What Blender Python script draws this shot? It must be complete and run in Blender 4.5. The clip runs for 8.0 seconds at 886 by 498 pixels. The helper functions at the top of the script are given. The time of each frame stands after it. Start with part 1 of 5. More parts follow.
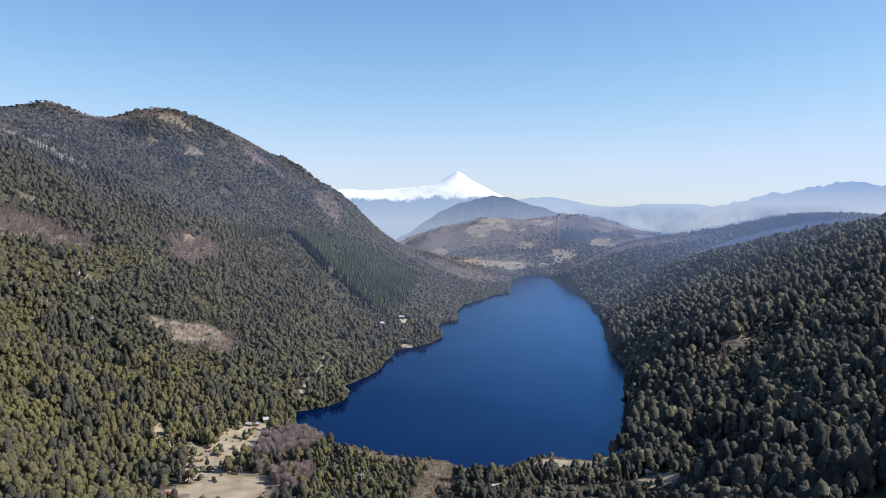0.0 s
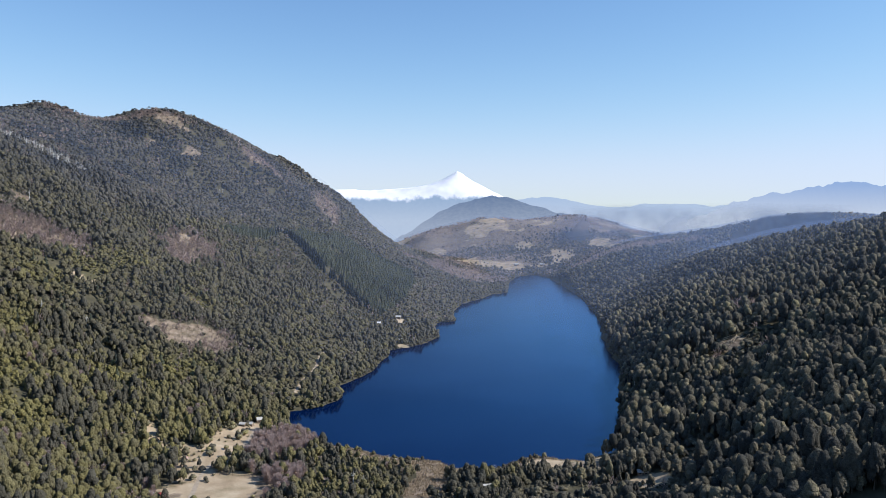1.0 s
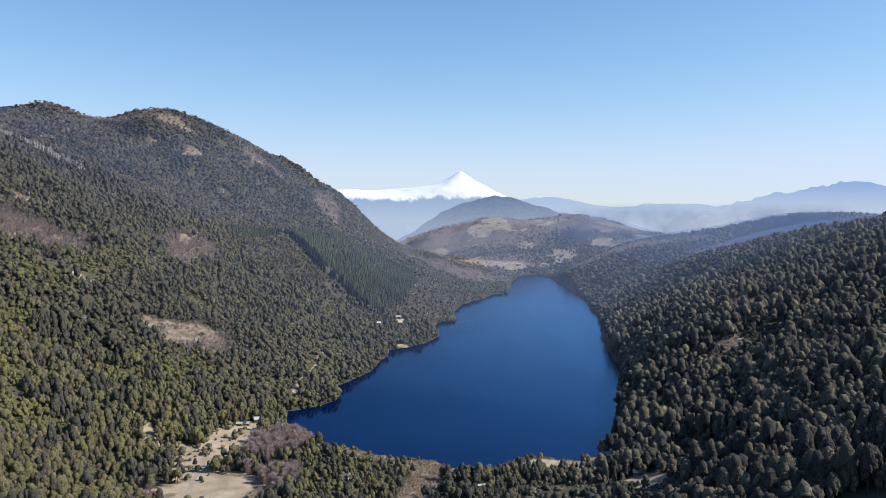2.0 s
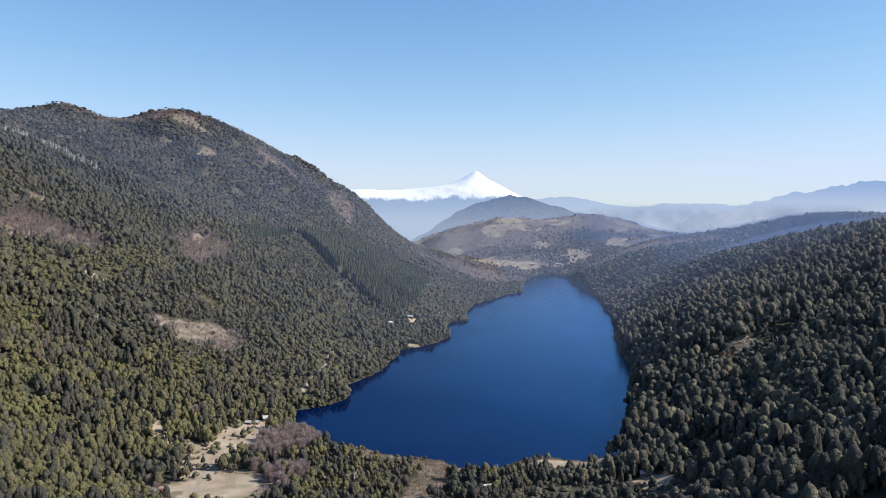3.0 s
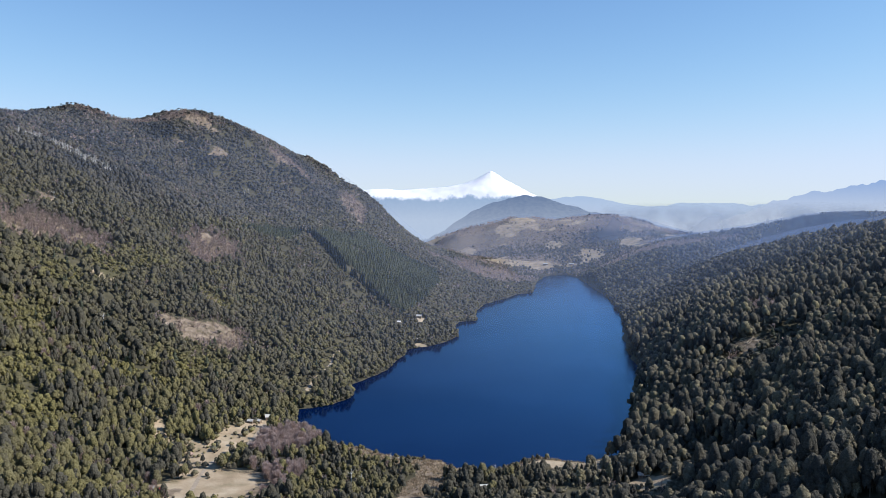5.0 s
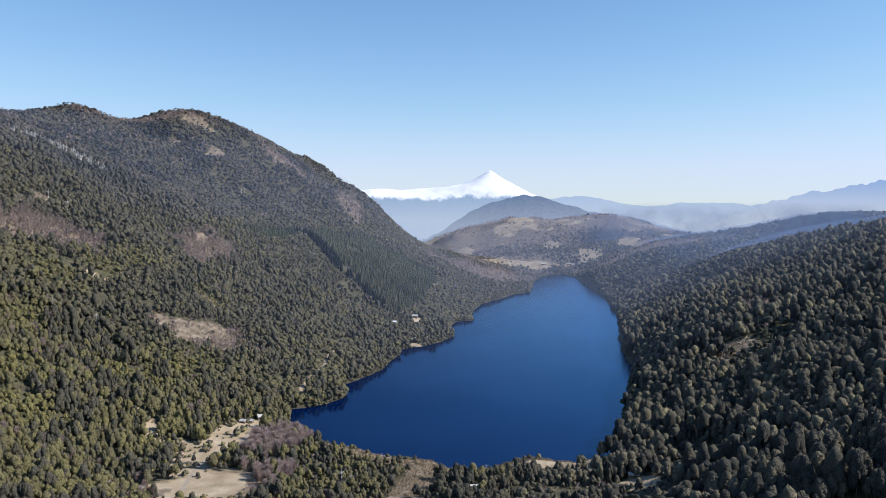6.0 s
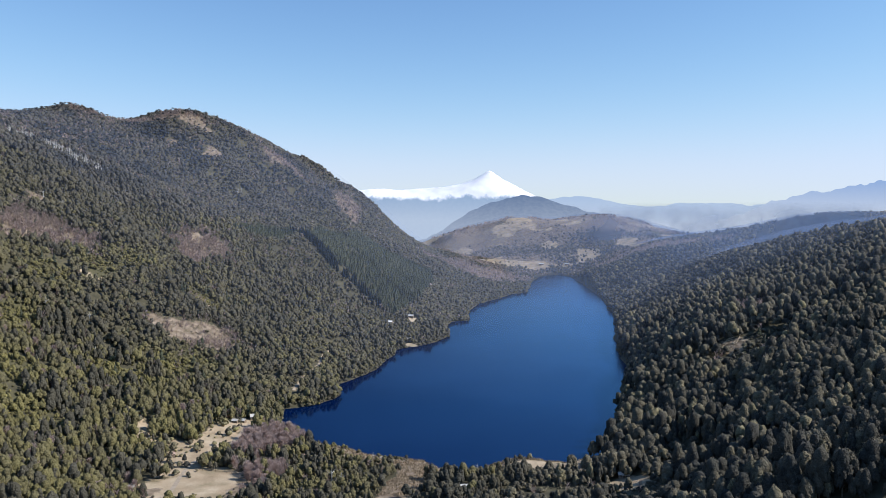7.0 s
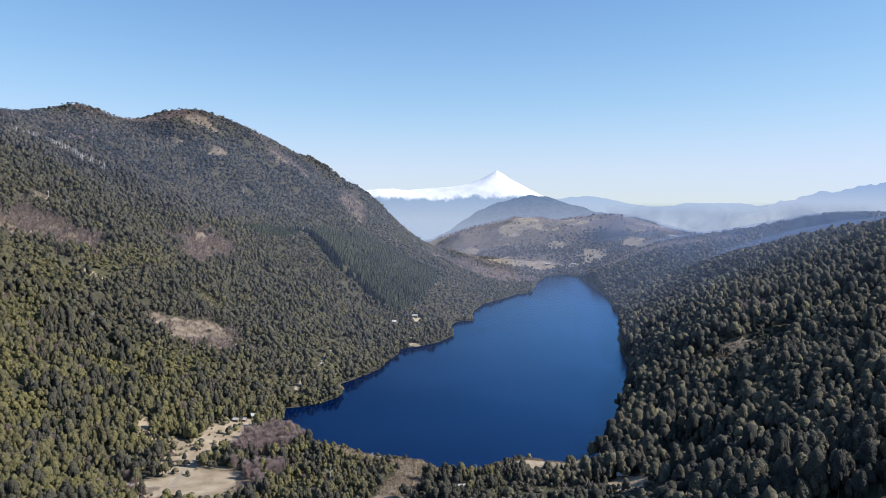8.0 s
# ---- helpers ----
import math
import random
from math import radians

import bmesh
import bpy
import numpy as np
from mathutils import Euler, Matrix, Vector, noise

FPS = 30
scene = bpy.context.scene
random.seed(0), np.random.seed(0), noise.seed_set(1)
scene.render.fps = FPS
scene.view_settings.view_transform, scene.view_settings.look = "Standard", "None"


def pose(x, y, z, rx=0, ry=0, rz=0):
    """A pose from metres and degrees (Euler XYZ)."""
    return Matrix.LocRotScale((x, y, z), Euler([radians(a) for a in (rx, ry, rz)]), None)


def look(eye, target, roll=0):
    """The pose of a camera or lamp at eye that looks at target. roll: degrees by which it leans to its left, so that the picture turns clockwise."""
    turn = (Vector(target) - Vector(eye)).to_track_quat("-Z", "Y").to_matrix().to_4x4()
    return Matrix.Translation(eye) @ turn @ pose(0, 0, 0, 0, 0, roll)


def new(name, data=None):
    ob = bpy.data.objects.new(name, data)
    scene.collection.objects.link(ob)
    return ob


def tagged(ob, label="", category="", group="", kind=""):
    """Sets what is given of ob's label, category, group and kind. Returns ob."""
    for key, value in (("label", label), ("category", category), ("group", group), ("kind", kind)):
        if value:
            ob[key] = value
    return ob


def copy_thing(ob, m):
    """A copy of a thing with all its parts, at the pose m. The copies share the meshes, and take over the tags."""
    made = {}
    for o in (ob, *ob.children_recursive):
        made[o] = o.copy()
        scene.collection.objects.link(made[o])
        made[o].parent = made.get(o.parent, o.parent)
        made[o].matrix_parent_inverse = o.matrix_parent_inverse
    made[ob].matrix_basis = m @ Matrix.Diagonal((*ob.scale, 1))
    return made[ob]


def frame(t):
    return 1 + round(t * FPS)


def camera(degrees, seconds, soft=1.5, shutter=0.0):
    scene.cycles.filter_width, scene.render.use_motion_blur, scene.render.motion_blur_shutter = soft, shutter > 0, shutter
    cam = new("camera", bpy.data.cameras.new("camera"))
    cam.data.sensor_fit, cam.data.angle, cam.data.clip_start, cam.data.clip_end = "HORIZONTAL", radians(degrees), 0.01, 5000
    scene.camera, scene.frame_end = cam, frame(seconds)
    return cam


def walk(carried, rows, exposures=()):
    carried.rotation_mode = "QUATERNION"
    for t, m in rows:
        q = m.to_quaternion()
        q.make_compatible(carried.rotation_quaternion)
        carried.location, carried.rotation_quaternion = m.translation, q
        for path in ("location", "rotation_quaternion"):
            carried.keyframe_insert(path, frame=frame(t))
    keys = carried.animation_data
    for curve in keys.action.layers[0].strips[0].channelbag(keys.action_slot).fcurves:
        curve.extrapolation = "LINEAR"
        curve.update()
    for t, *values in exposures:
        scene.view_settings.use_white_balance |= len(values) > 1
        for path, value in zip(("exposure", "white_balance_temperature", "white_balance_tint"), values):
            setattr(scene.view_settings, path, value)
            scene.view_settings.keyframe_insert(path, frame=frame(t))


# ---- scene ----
# ---------------------------------------------------------------- camera and walk
cam = camera(60.5, 8.0, soft=0.85)
# seconds, x, y, z, yaw, pitch, roll: a slow slide to the right, 180 m over a lake
WALK = [(0, 0, 0, 180, -0.975, -3.19, -0.231), (0.5, 2.735, 0.227, 179.883, -0.956, -3.184, -0.231),
        (1, 5.53, 0.409, 179.82, -0.941, -3.183, -0.227), (1.5, 8.36, 0.529, 179.751, -0.933, -3.181, -0.218),
        (3, 17.563, 1.421, 179.396, 0.578, -3.202, -0.189), (3.5, 20.946, 1.718, 179.456, 1.038, -3.216, -0.186),
        (4, 24.034, 1.941, 179.443, 1.676, -3.227, -0.165), (4.5, 27.268, 2.029, 179.381, 1.853, -3.223, -0.151),
        (6, 36.623, 2.466, 179.492, 1.884, -3.241, -0.144), (6.5, 39.752, 2.55, 179.392, 1.88, -3.233, -0.158),
        (7, 42.928, 2.706, 179.287, 1.901, -3.231, -0.184), (7.5, 46.002, 2.795, 179.191, 2.118, -3.238, -0.207),
        (8, 49.288, 3.053, 179.119, 2.537, -3.238, -0.214)]
walk(cam, [(t, pose(x, y, z, 90 + pitch, roll, yaw)) for t, x, y, z, yaw, pitch, roll in WALK],
     [(0, 0.0, 6150, 12), (8, 0.0, 6150, 12)])

# ---------------------------------------------------------------- daylight
SUN_AZ, SUN_EL = radians(94), radians(39)  # clockwise from straight ahead, above the horizon
world = bpy.data.worlds.new("world")
scene.world = world
world.use_nodes = True
wt = world.node_tree
sky = wt.nodes.new("ShaderNodeTexSky")
sky.sky_type, sky.sun_disc = "NISHITA", False
sky.sun_elevation, sky.sun_rotation = SUN_EL, SUN_AZ
sky.altitude, sky.air_density, sky.dust_density, sky.ozone_density = 2500, 1.2, 0.1, 2.4
rich = wt.nodes.new("ShaderNodeHueSaturation")
rich.inputs["Saturation"].default_value = 1.1
wt.links.new(sky.outputs["Color"], rich.inputs["Color"])
parts, whole = wt.nodes.new("ShaderNodeSeparateColor"), wt.nodes.new("ShaderNodeCombineColor")
wt.links.new(rich.outputs["Color"], parts.inputs[0])
for k, top in enumerate((4.35, 4.95, 6.2)):  # soft cap on each channel tones down the glare along the horizon: x / (1 + (x / top) ** 4) ** 0.25
    value = parts.outputs[k]
    for op, other in (("DIVIDE", top), ("POWER", 4.0), ("ADD", 1.0), ("POWER", 0.25)):
        step = wt.nodes.new("ShaderNodeMath")
        step.operation, step.inputs[1].default_value = op, other
        wt.links.new(value, step.inputs[0])
        value = step.outputs[0]
    step = wt.nodes.new("ShaderNodeMath")
    step.operation = "DIVIDE"
    wt.links.new(parts.outputs[k], step.inputs[0])
    wt.links.new(value, step.inputs[1])
    wt.links.new(step.outputs[0], whole.inputs[k])
wt.links.new(whole.outputs[0], wt.nodes["Background"].inputs["Color"])
wt.nodes["Background"].inputs["Strength"].default_value = 0.167
sun = new("sun", bpy.data.lights.new("sun", "SUN"))
sun.data.energy, sun.data.angle, sun.data.color = 5.6, radians(0.53), (1.0, 0.94, 0.85)
sun.matrix_world = look((0, 0, 0), (-math.sin(SUN_AZ) * math.cos(SUN_EL), -math.cos(SUN_AZ) * math.cos(SUN_EL), -math.sin(SUN_EL)))

# ---------------------------------------------------------------- materials


def material(name):
    m = bpy.data.materials.new(name)
    m.use_nodes = True
    nt = m.node_tree
    bsdf = nt.nodes["Principled BSDF"]
    bsdf.inputs["Roughness"].default_value = 0.85
    bsdf.inputs["Specular IOR Level"].default_value = 0.15
    return m, nt, bsdf


def node(nt, kind, **inputs):
    n = nt.nodes.new(kind)
    for key, value in inputs.items():
        n.inputs[key.replace("_", " ")].default_value = value
    return n


def noise_out(nt, scale, detail=4.0, where=None):
    """A noise in metres of the world: 1 / scale is the size of a patch."""
    if where is None:
        where = nt.nodes.new("ShaderNodeNewGeometry").outputs["Position"]
    n = node(nt, "ShaderNodeTexNoise", Scale=scale, Detail=detail)
    nt.links.new(where, n.inputs["Vector"])
    return n.outputs["Fac"]


def ramp(nt, fac, stops):
    r = nt.nodes.new("ShaderNodeValToRGB")
    while len(r.color_ramp.elements) < len(stops):
        r.color_ramp.elements.new(0.5)
    for e, (at, colour) in zip(r.color_ramp.elements, stops):
        e.position, e.color = at, (*colour, 1)
    nt.links.new(fac, r.inputs["Fac"])
    return r.outputs["Color"]


def mix(nt, fac, a, b, blend="MIX"):
    n = nt.nodes.new("ShaderNodeMix")
    n.data_type, n.blend_type = "RGBA", blend
    for value, socket in ((fac, n.inputs["Factor"]), (a, n.inputs["A"]), (b, n.inputs["B"])):
        if isinstance(value, (int, float)):
            socket.default_value = value
        elif isinstance(value, tuple):
            socket.default_value = (*value, 1)
        else:
            nt.links.new(value, socket)
    return n.outputs["Result"]


def maths(nt, op, a, b=0.0, clamp=False):
    n = nt.nodes.new("ShaderNodeMath")
    n.operation, n.use_clamp = op, clamp
    for value, socket in ((a, n.inputs[0]), (b, n.inputs[1])):
        if isinstance(value, (int, float)):
            socket.default_value = value
        else:
            nt.links.new(value, socket)
    return n.outputs[0]


def attribute(nt, name):
    n = nt.nodes.new("ShaderNodeAttribute")
    n.attribute_name = name
    return n.outputs["Fac"]


def bump(nt, bsdf, fac, strength, distance):
    b = node(nt, "ShaderNodeBump", Strength=strength, Distance=distance)
    nt.links.new(fac, b.inputs["Height"])
    nt.links.new(b.outputs["Normal"], bsdf.inputs["Normal"])


def foliage_material(name, stops, spread=0.36, single=0.0, through_light=0.0):
    """Leaves: the tint of each tree picks its colour; every clump of leaves is a little lighter or darker."""
    m, nt, bsdf = material(name)
    tint = attribute(nt, "tint")
    if single:
        own = nt.nodes.new("ShaderNodeObjectInfo").outputs["Random"]
        tint = maths(nt, "ADD", tint, maths(nt, "MULTIPLY", maths(nt, "SUBTRACT", own, 0.5), single), True)
    colour = ramp(nt, tint, stops)
    island = nt.nodes.new("ShaderNodeNewGeometry").outputs["Random Per Island"]
    shade = maths(nt, "ADD", maths(nt, "MULTIPLY", island, spread), 1 - spread / 2)
    grain = maths(nt, "ADD", maths(nt, "MULTIPLY", noise_out(nt, 1.3, 5), 1.4), 0.3)
    shade = maths(nt, "MULTIPLY", shade, grain)
    nt.links.new(mix(nt, 1.0, colour, shade, "MULTIPLY"), bsdf.inputs["Base Color"])
    bump(nt, bsdf, noise_out(nt, 1.2, 5), 1.0, 1.5)
    if not through_light:
        return m
    thin = nt.nodes.new("ShaderNodeBsdfTranslucent")  # light that comes through leaves and twigs
    nt.links.new(bsdf.inputs["Base Color"].links[0].from_socket, thin.inputs["Color"])
    both = nt.nodes.new("ShaderNodeMixShader")
    both.inputs[0].default_value = through_light
    nt.links.new(bsdf.outputs[0], both.inputs[1])
    nt.links.new(thin.outputs[0], both.inputs[2])
    nt.links.new(both.outputs[0], nt.nodes["Material Output"].inputs["Surface"])
    return m


def plain_material(name, a, b, scale, rough=0.8, relief=0.0):
    """A surface whose colour wanders between two tones, with grain and relief."""
    m, nt, bsdf = material(name)
    fac = noise_out(nt, scale, 6)
    nt.links.new(ramp(nt, fac, [(0.3, a), (0.7, b)]), bsdf.inputs["Base Color"])
    bsdf.inputs["Roughness"].default_value = rough
    if relief:
        bump(nt, bsdf, fac, 0.6, relief)
    return m


GREENS = [(0.0, (0.062, 0.061, 0.049)), (0.3, (0.098, 0.088, 0.060)), (0.65, (0.160, 0.142, 0.060)), (1.0, (0.225, 0.197, 0.066))]
# high-wood greens with the blue-grey of distance haze mixed into the colour
HAZED_GREENS = [(0.0, (0.036, 0.041, 0.048)), (0.3, (0.104, 0.095, 0.074)), (1.0, (0.16, 0.14, 0.094))]
# toned for the light on the right-hand slopes; single trees use it too
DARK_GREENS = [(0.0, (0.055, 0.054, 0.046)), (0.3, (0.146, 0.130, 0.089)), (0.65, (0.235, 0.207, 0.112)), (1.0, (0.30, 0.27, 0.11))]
EVERGREEN = foliage_material("evergreen_leaves", GREENS)
HAZED_LEAVES = foliage_material("hazed_leaves", HAZED_GREENS, 0.35)
BEECH = foliage_material("right_slope_leaves", DARK_GREENS)
LEAVES = foliage_material("evergreen_leaves_single", DARK_GREENS, 0.6, 0.3)
# stop 0 is the painted shade of the plantation's outer rows
CONIFER = foliage_material("conifer_needles", [(0.0, (0.012, 0.018, 0.021)), (0.3, (0.056, 0.064, 0.044)), (1.0, (0.100, 0.106, 0.062))])
TWIGS = foliage_material("bare_twigs", [(0.0, (0.34, 0.27, 0.235)), (0.5, (0.43, 0.34, 0.31)), (1.0, (0.58, 0.455, 0.40))], through_light=0.5)
BRUSH = foliage_material("dry_brushwood", [(0.0, (0.24, 0.195, 0.14)), (1.0, (0.42, 0.36, 0.275))])
BARK = plain_material("bark", (0.06, 0.05, 0.04), (0.14, 0.115, 0.09), 1.5, 0.9, 0.02)
DEADWOOD = plain_material("bleached_wood", (0.42, 0.40, 0.36), (0.62, 0.6, 0.56), 1.2, 0.8, 0.02)
PLANKS = plain_material("weathered_planks", (0.16, 0.12, 0.09), (0.28, 0.22, 0.16), 2.0, 0.8, 0.01)
ROOF_PALE = plain_material("pale_sheet_roof", (0.40, 0.385, 0.35), (0.58, 0.565, 0.52), 0.8, 0.55)
ROOF_RUST = plain_material("rusty_sheet_roof", (0.30, 0.16, 0.11), (0.42, 0.33, 0.28), 0.9, 0.6)
ROOF_RED = plain_material("red_painted_roof", (0.22, 0.04, 0.035), (0.30, 0.07, 0.06), 0.9, 0.5)
WINDOW = plain_material("dark_pane", (0.02, 0.025, 0.03), (0.03, 0.035, 0.04), 1.0, 0.1)
WHITE = plain_material("white_paint", (0.7, 0.7, 0.7), (0.82, 0.82, 0.82), 1.0, 0.5)
REED = plain_material("dry_reeds", (0.28, 0.215, 0.14), (0.42, 0.34, 0.24), 0.5, 0.9)
LOG = plain_material("peeled_log", (0.40, 0.31, 0.20), (0.62, 0.52, 0.38), 0.9, 0.8, 0.02)
DIRT = plain_material("dusty_track", (0.30, 0.245, 0.18), (0.42, 0.35, 0.27), 0.35, 0.95, 0.03)


def ground_material():
    m, nt, bsdf = material("hillside_ground")
    soil = ramp(nt, noise_out(nt, 0.12, 6), [(0.3, (0.052, 0.049, 0.032)), (0.7, (0.105, 0.094, 0.058))])
    grass = ramp(nt, noise_out(nt, 0.07, 7), [(0.28, (0.26, 0.20, 0.125)), (0.5, (0.40, 0.31, 0.205)), (0.72, (0.50, 0.41, 0.29))])
    damp = maths(nt, "MULTIPLY", maths(nt, "SUBTRACT", noise_out(nt, 0.045, 5), 0.52), 5.0, True)
    grass = mix(nt, maths(nt, "MULTIPLY", damp, 0.75), grass, (0.165, 0.148, 0.078))
    scrub = ramp(nt, noise_out(nt, 0.16, 7), [(0.3, (0.14, 0.112, 0.072)), (0.5, (0.225, 0.175, 0.125)), (0.72, (0.34, 0.275, 0.21))])
    edge = maths(nt, "MULTIPLY", maths(nt, "SUBTRACT", noise_out(nt, 0.22, 5), 0.5), 1.3)

    def mask(name):
        a = maths(nt, "ADD", attribute(nt, name), edge)
        return maths(nt, "MULTIPLY", maths(nt, "SUBTRACT", a, 0.4), 5.0, True)

    colour = mix(nt, mask("open"), soil, grass)
    lush = ramp(nt, noise_out(nt, 0.15, 6), [(0.3, (0.06, 0.058, 0.032)), (0.7, (0.13, 0.115, 0.06))])
    colour = mix(nt, mask("lush"), colour, lush)
    colour = mix(nt, mask("scrub"), colour, scrub)
    nt.links.new(colour, bsdf.inputs["Base Color"])
    bump(nt, bsdf, noise_out(nt, 0.5, 6), 0.5, 0.5)
    return m


def water_material():
    m, nt, bsdf = material("lake_water")
    body = ramp(nt, noise_out(nt, 0.006, 3), [(0.3, (0.0008, 0.0062, 0.036)), (0.7, (0.0010, 0.0080, 0.042))])
    nt.links.new(body, bsdf.inputs["Base Color"])
    bsdf.inputs["Roughness"].default_value = 1.0
    bsdf.inputs["Specular IOR Level"].default_value = 0.0
    wind = maths(nt, "MULTIPLY", noise_out(nt, 0.35, 5), noise_out(nt, 0.012, 2))
    bump(nt, bsdf, wind, 0.12, 0.3)
    facing = bsdf.inputs["Normal"].links[0].from_socket
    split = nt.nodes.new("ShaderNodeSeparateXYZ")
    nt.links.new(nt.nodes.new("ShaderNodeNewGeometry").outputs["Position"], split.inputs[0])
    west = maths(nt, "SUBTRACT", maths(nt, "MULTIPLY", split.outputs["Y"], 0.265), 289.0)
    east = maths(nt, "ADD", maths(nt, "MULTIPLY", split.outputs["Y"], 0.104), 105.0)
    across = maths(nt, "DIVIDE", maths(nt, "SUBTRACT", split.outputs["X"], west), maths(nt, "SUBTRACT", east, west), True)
    sheen_ramp = maths(nt, "ADD", across, maths(nt, "MULTIPLY", maths(nt, "SUBTRACT", noise_out(nt, 0.008, 3), 0.5), 0.5), True)   # reflection turned up from left shore to right to brighten it; roughness rises too
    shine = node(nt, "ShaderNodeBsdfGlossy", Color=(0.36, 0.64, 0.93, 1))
    nt.links.new(maths(nt, "ADD", maths(nt, "MULTIPLY", sheen_ramp, 0.12), 0.1), shine.inputs["Roughness"])
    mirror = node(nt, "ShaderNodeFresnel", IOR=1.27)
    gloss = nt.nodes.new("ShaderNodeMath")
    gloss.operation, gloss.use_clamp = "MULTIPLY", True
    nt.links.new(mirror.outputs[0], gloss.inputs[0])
    nt.links.new(maths(nt, "ADD", maths(nt, "MULTIPLY", sheen_ramp, 0.8), 0.6), gloss.inputs[1])
    both = nt.nodes.new("ShaderNodeMixShader")
    nt.links.new(facing, shine.inputs["Normal"])
    nt.links.new(facing, mirror.inputs["Normal"])
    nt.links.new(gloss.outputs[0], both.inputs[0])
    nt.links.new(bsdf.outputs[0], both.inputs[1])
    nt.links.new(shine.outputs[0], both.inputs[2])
    nt.links.new(both.outputs[0], nt.nodes["Material Output"].inputs["Surface"])
    return m


def linear(r, g, b):
    return tuple(((c / 255 + 0.055) / 1.055) ** 2.4 if c > 10 else c / 3294 for c in (r, g, b))


def distance_material(name, low, high, z_low, z_high, haze_glow, snow_line=None):
    """A far range with its haze painted on as a glow, which pales towards the valleys."""
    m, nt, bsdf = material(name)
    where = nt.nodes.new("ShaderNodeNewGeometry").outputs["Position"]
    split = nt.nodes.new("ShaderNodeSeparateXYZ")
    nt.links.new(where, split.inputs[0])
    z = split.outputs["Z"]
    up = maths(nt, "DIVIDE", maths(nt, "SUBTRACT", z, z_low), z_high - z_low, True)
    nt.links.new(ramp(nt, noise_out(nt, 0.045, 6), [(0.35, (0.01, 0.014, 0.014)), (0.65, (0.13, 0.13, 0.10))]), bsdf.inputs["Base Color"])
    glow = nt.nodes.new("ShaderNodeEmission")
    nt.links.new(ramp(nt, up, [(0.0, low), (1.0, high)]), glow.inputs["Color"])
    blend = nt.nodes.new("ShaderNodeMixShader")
    blend.inputs[0].default_value = haze_glow
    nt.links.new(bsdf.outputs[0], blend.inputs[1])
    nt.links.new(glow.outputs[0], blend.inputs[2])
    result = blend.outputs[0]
    if snow_line:
        snow = node(nt, "ShaderNodeBsdfPrincipled", Roughness=0.6)
        nt.links.new(ramp(nt, noise_out(nt, 0.015, 5), [(0.3, (0.82, 0.82, 0.84)), (0.6, (0.92, 0.92, 0.92))]), snow.inputs["Base Color"])
        stretch = node(nt, "ShaderNodeVectorMath")
        stretch.operation, stretch.inputs[1].default_value = "MULTIPLY", (1.0, 0.3, 0.7)     # gullies run down the slope
        nt.links.new(where, stretch.inputs[0])
        wobble = maths(nt, "MULTIPLY", maths(nt, "SUBTRACT", noise_out(nt, 0.012, 8, stretch.outputs[0]), 0.5), 85.0)
        wobble = maths(nt, "ADD", wobble, maths(nt, "MULTIPLY", maths(nt, "SUBTRACT", noise_out(nt, 0.06, 4, stretch.outputs[0]), 0.5), 36.0))
        cover = maths(nt, "MULTIPLY", maths(nt, "SUBTRACT", maths(nt, "ADD", z, wobble), snow_line), 0.05, True)
        top = nt.nodes.new("ShaderNodeMixShader")
        nt.links.new(cover, top.inputs[0])
        nt.links.new(result, top.inputs[1])
        nt.links.new(snow.outputs[0], top.inputs[2])
        result = top.outputs[0]
    nt.links.new(result, nt.nodes["Material Output"].inputs["Surface"])
    return m


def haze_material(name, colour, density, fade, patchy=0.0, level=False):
    """A part-clear sheet for smoke or painted-on haze: densest low down, gone at the height of fade."""
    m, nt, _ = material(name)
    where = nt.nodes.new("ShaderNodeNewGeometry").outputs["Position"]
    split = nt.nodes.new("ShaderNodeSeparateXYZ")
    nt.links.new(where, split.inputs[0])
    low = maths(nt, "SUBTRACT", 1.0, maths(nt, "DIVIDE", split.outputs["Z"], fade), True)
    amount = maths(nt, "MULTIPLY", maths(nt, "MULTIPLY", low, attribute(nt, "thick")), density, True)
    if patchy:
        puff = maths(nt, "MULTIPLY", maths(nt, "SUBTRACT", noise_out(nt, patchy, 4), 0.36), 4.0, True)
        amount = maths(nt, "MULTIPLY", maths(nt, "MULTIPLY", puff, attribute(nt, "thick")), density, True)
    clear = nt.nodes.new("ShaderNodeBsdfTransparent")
    upward = node(nt, "ShaderNodeCombineXYZ", Z=1.0)        # a fixed upward normal gives the haze sheet even light on any slope
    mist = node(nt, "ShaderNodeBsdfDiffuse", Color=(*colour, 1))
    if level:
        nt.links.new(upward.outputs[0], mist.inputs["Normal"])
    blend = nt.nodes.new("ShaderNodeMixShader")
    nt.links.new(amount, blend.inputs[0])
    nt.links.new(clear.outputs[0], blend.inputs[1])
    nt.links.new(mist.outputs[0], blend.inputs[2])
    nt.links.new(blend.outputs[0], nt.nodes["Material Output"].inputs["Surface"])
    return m


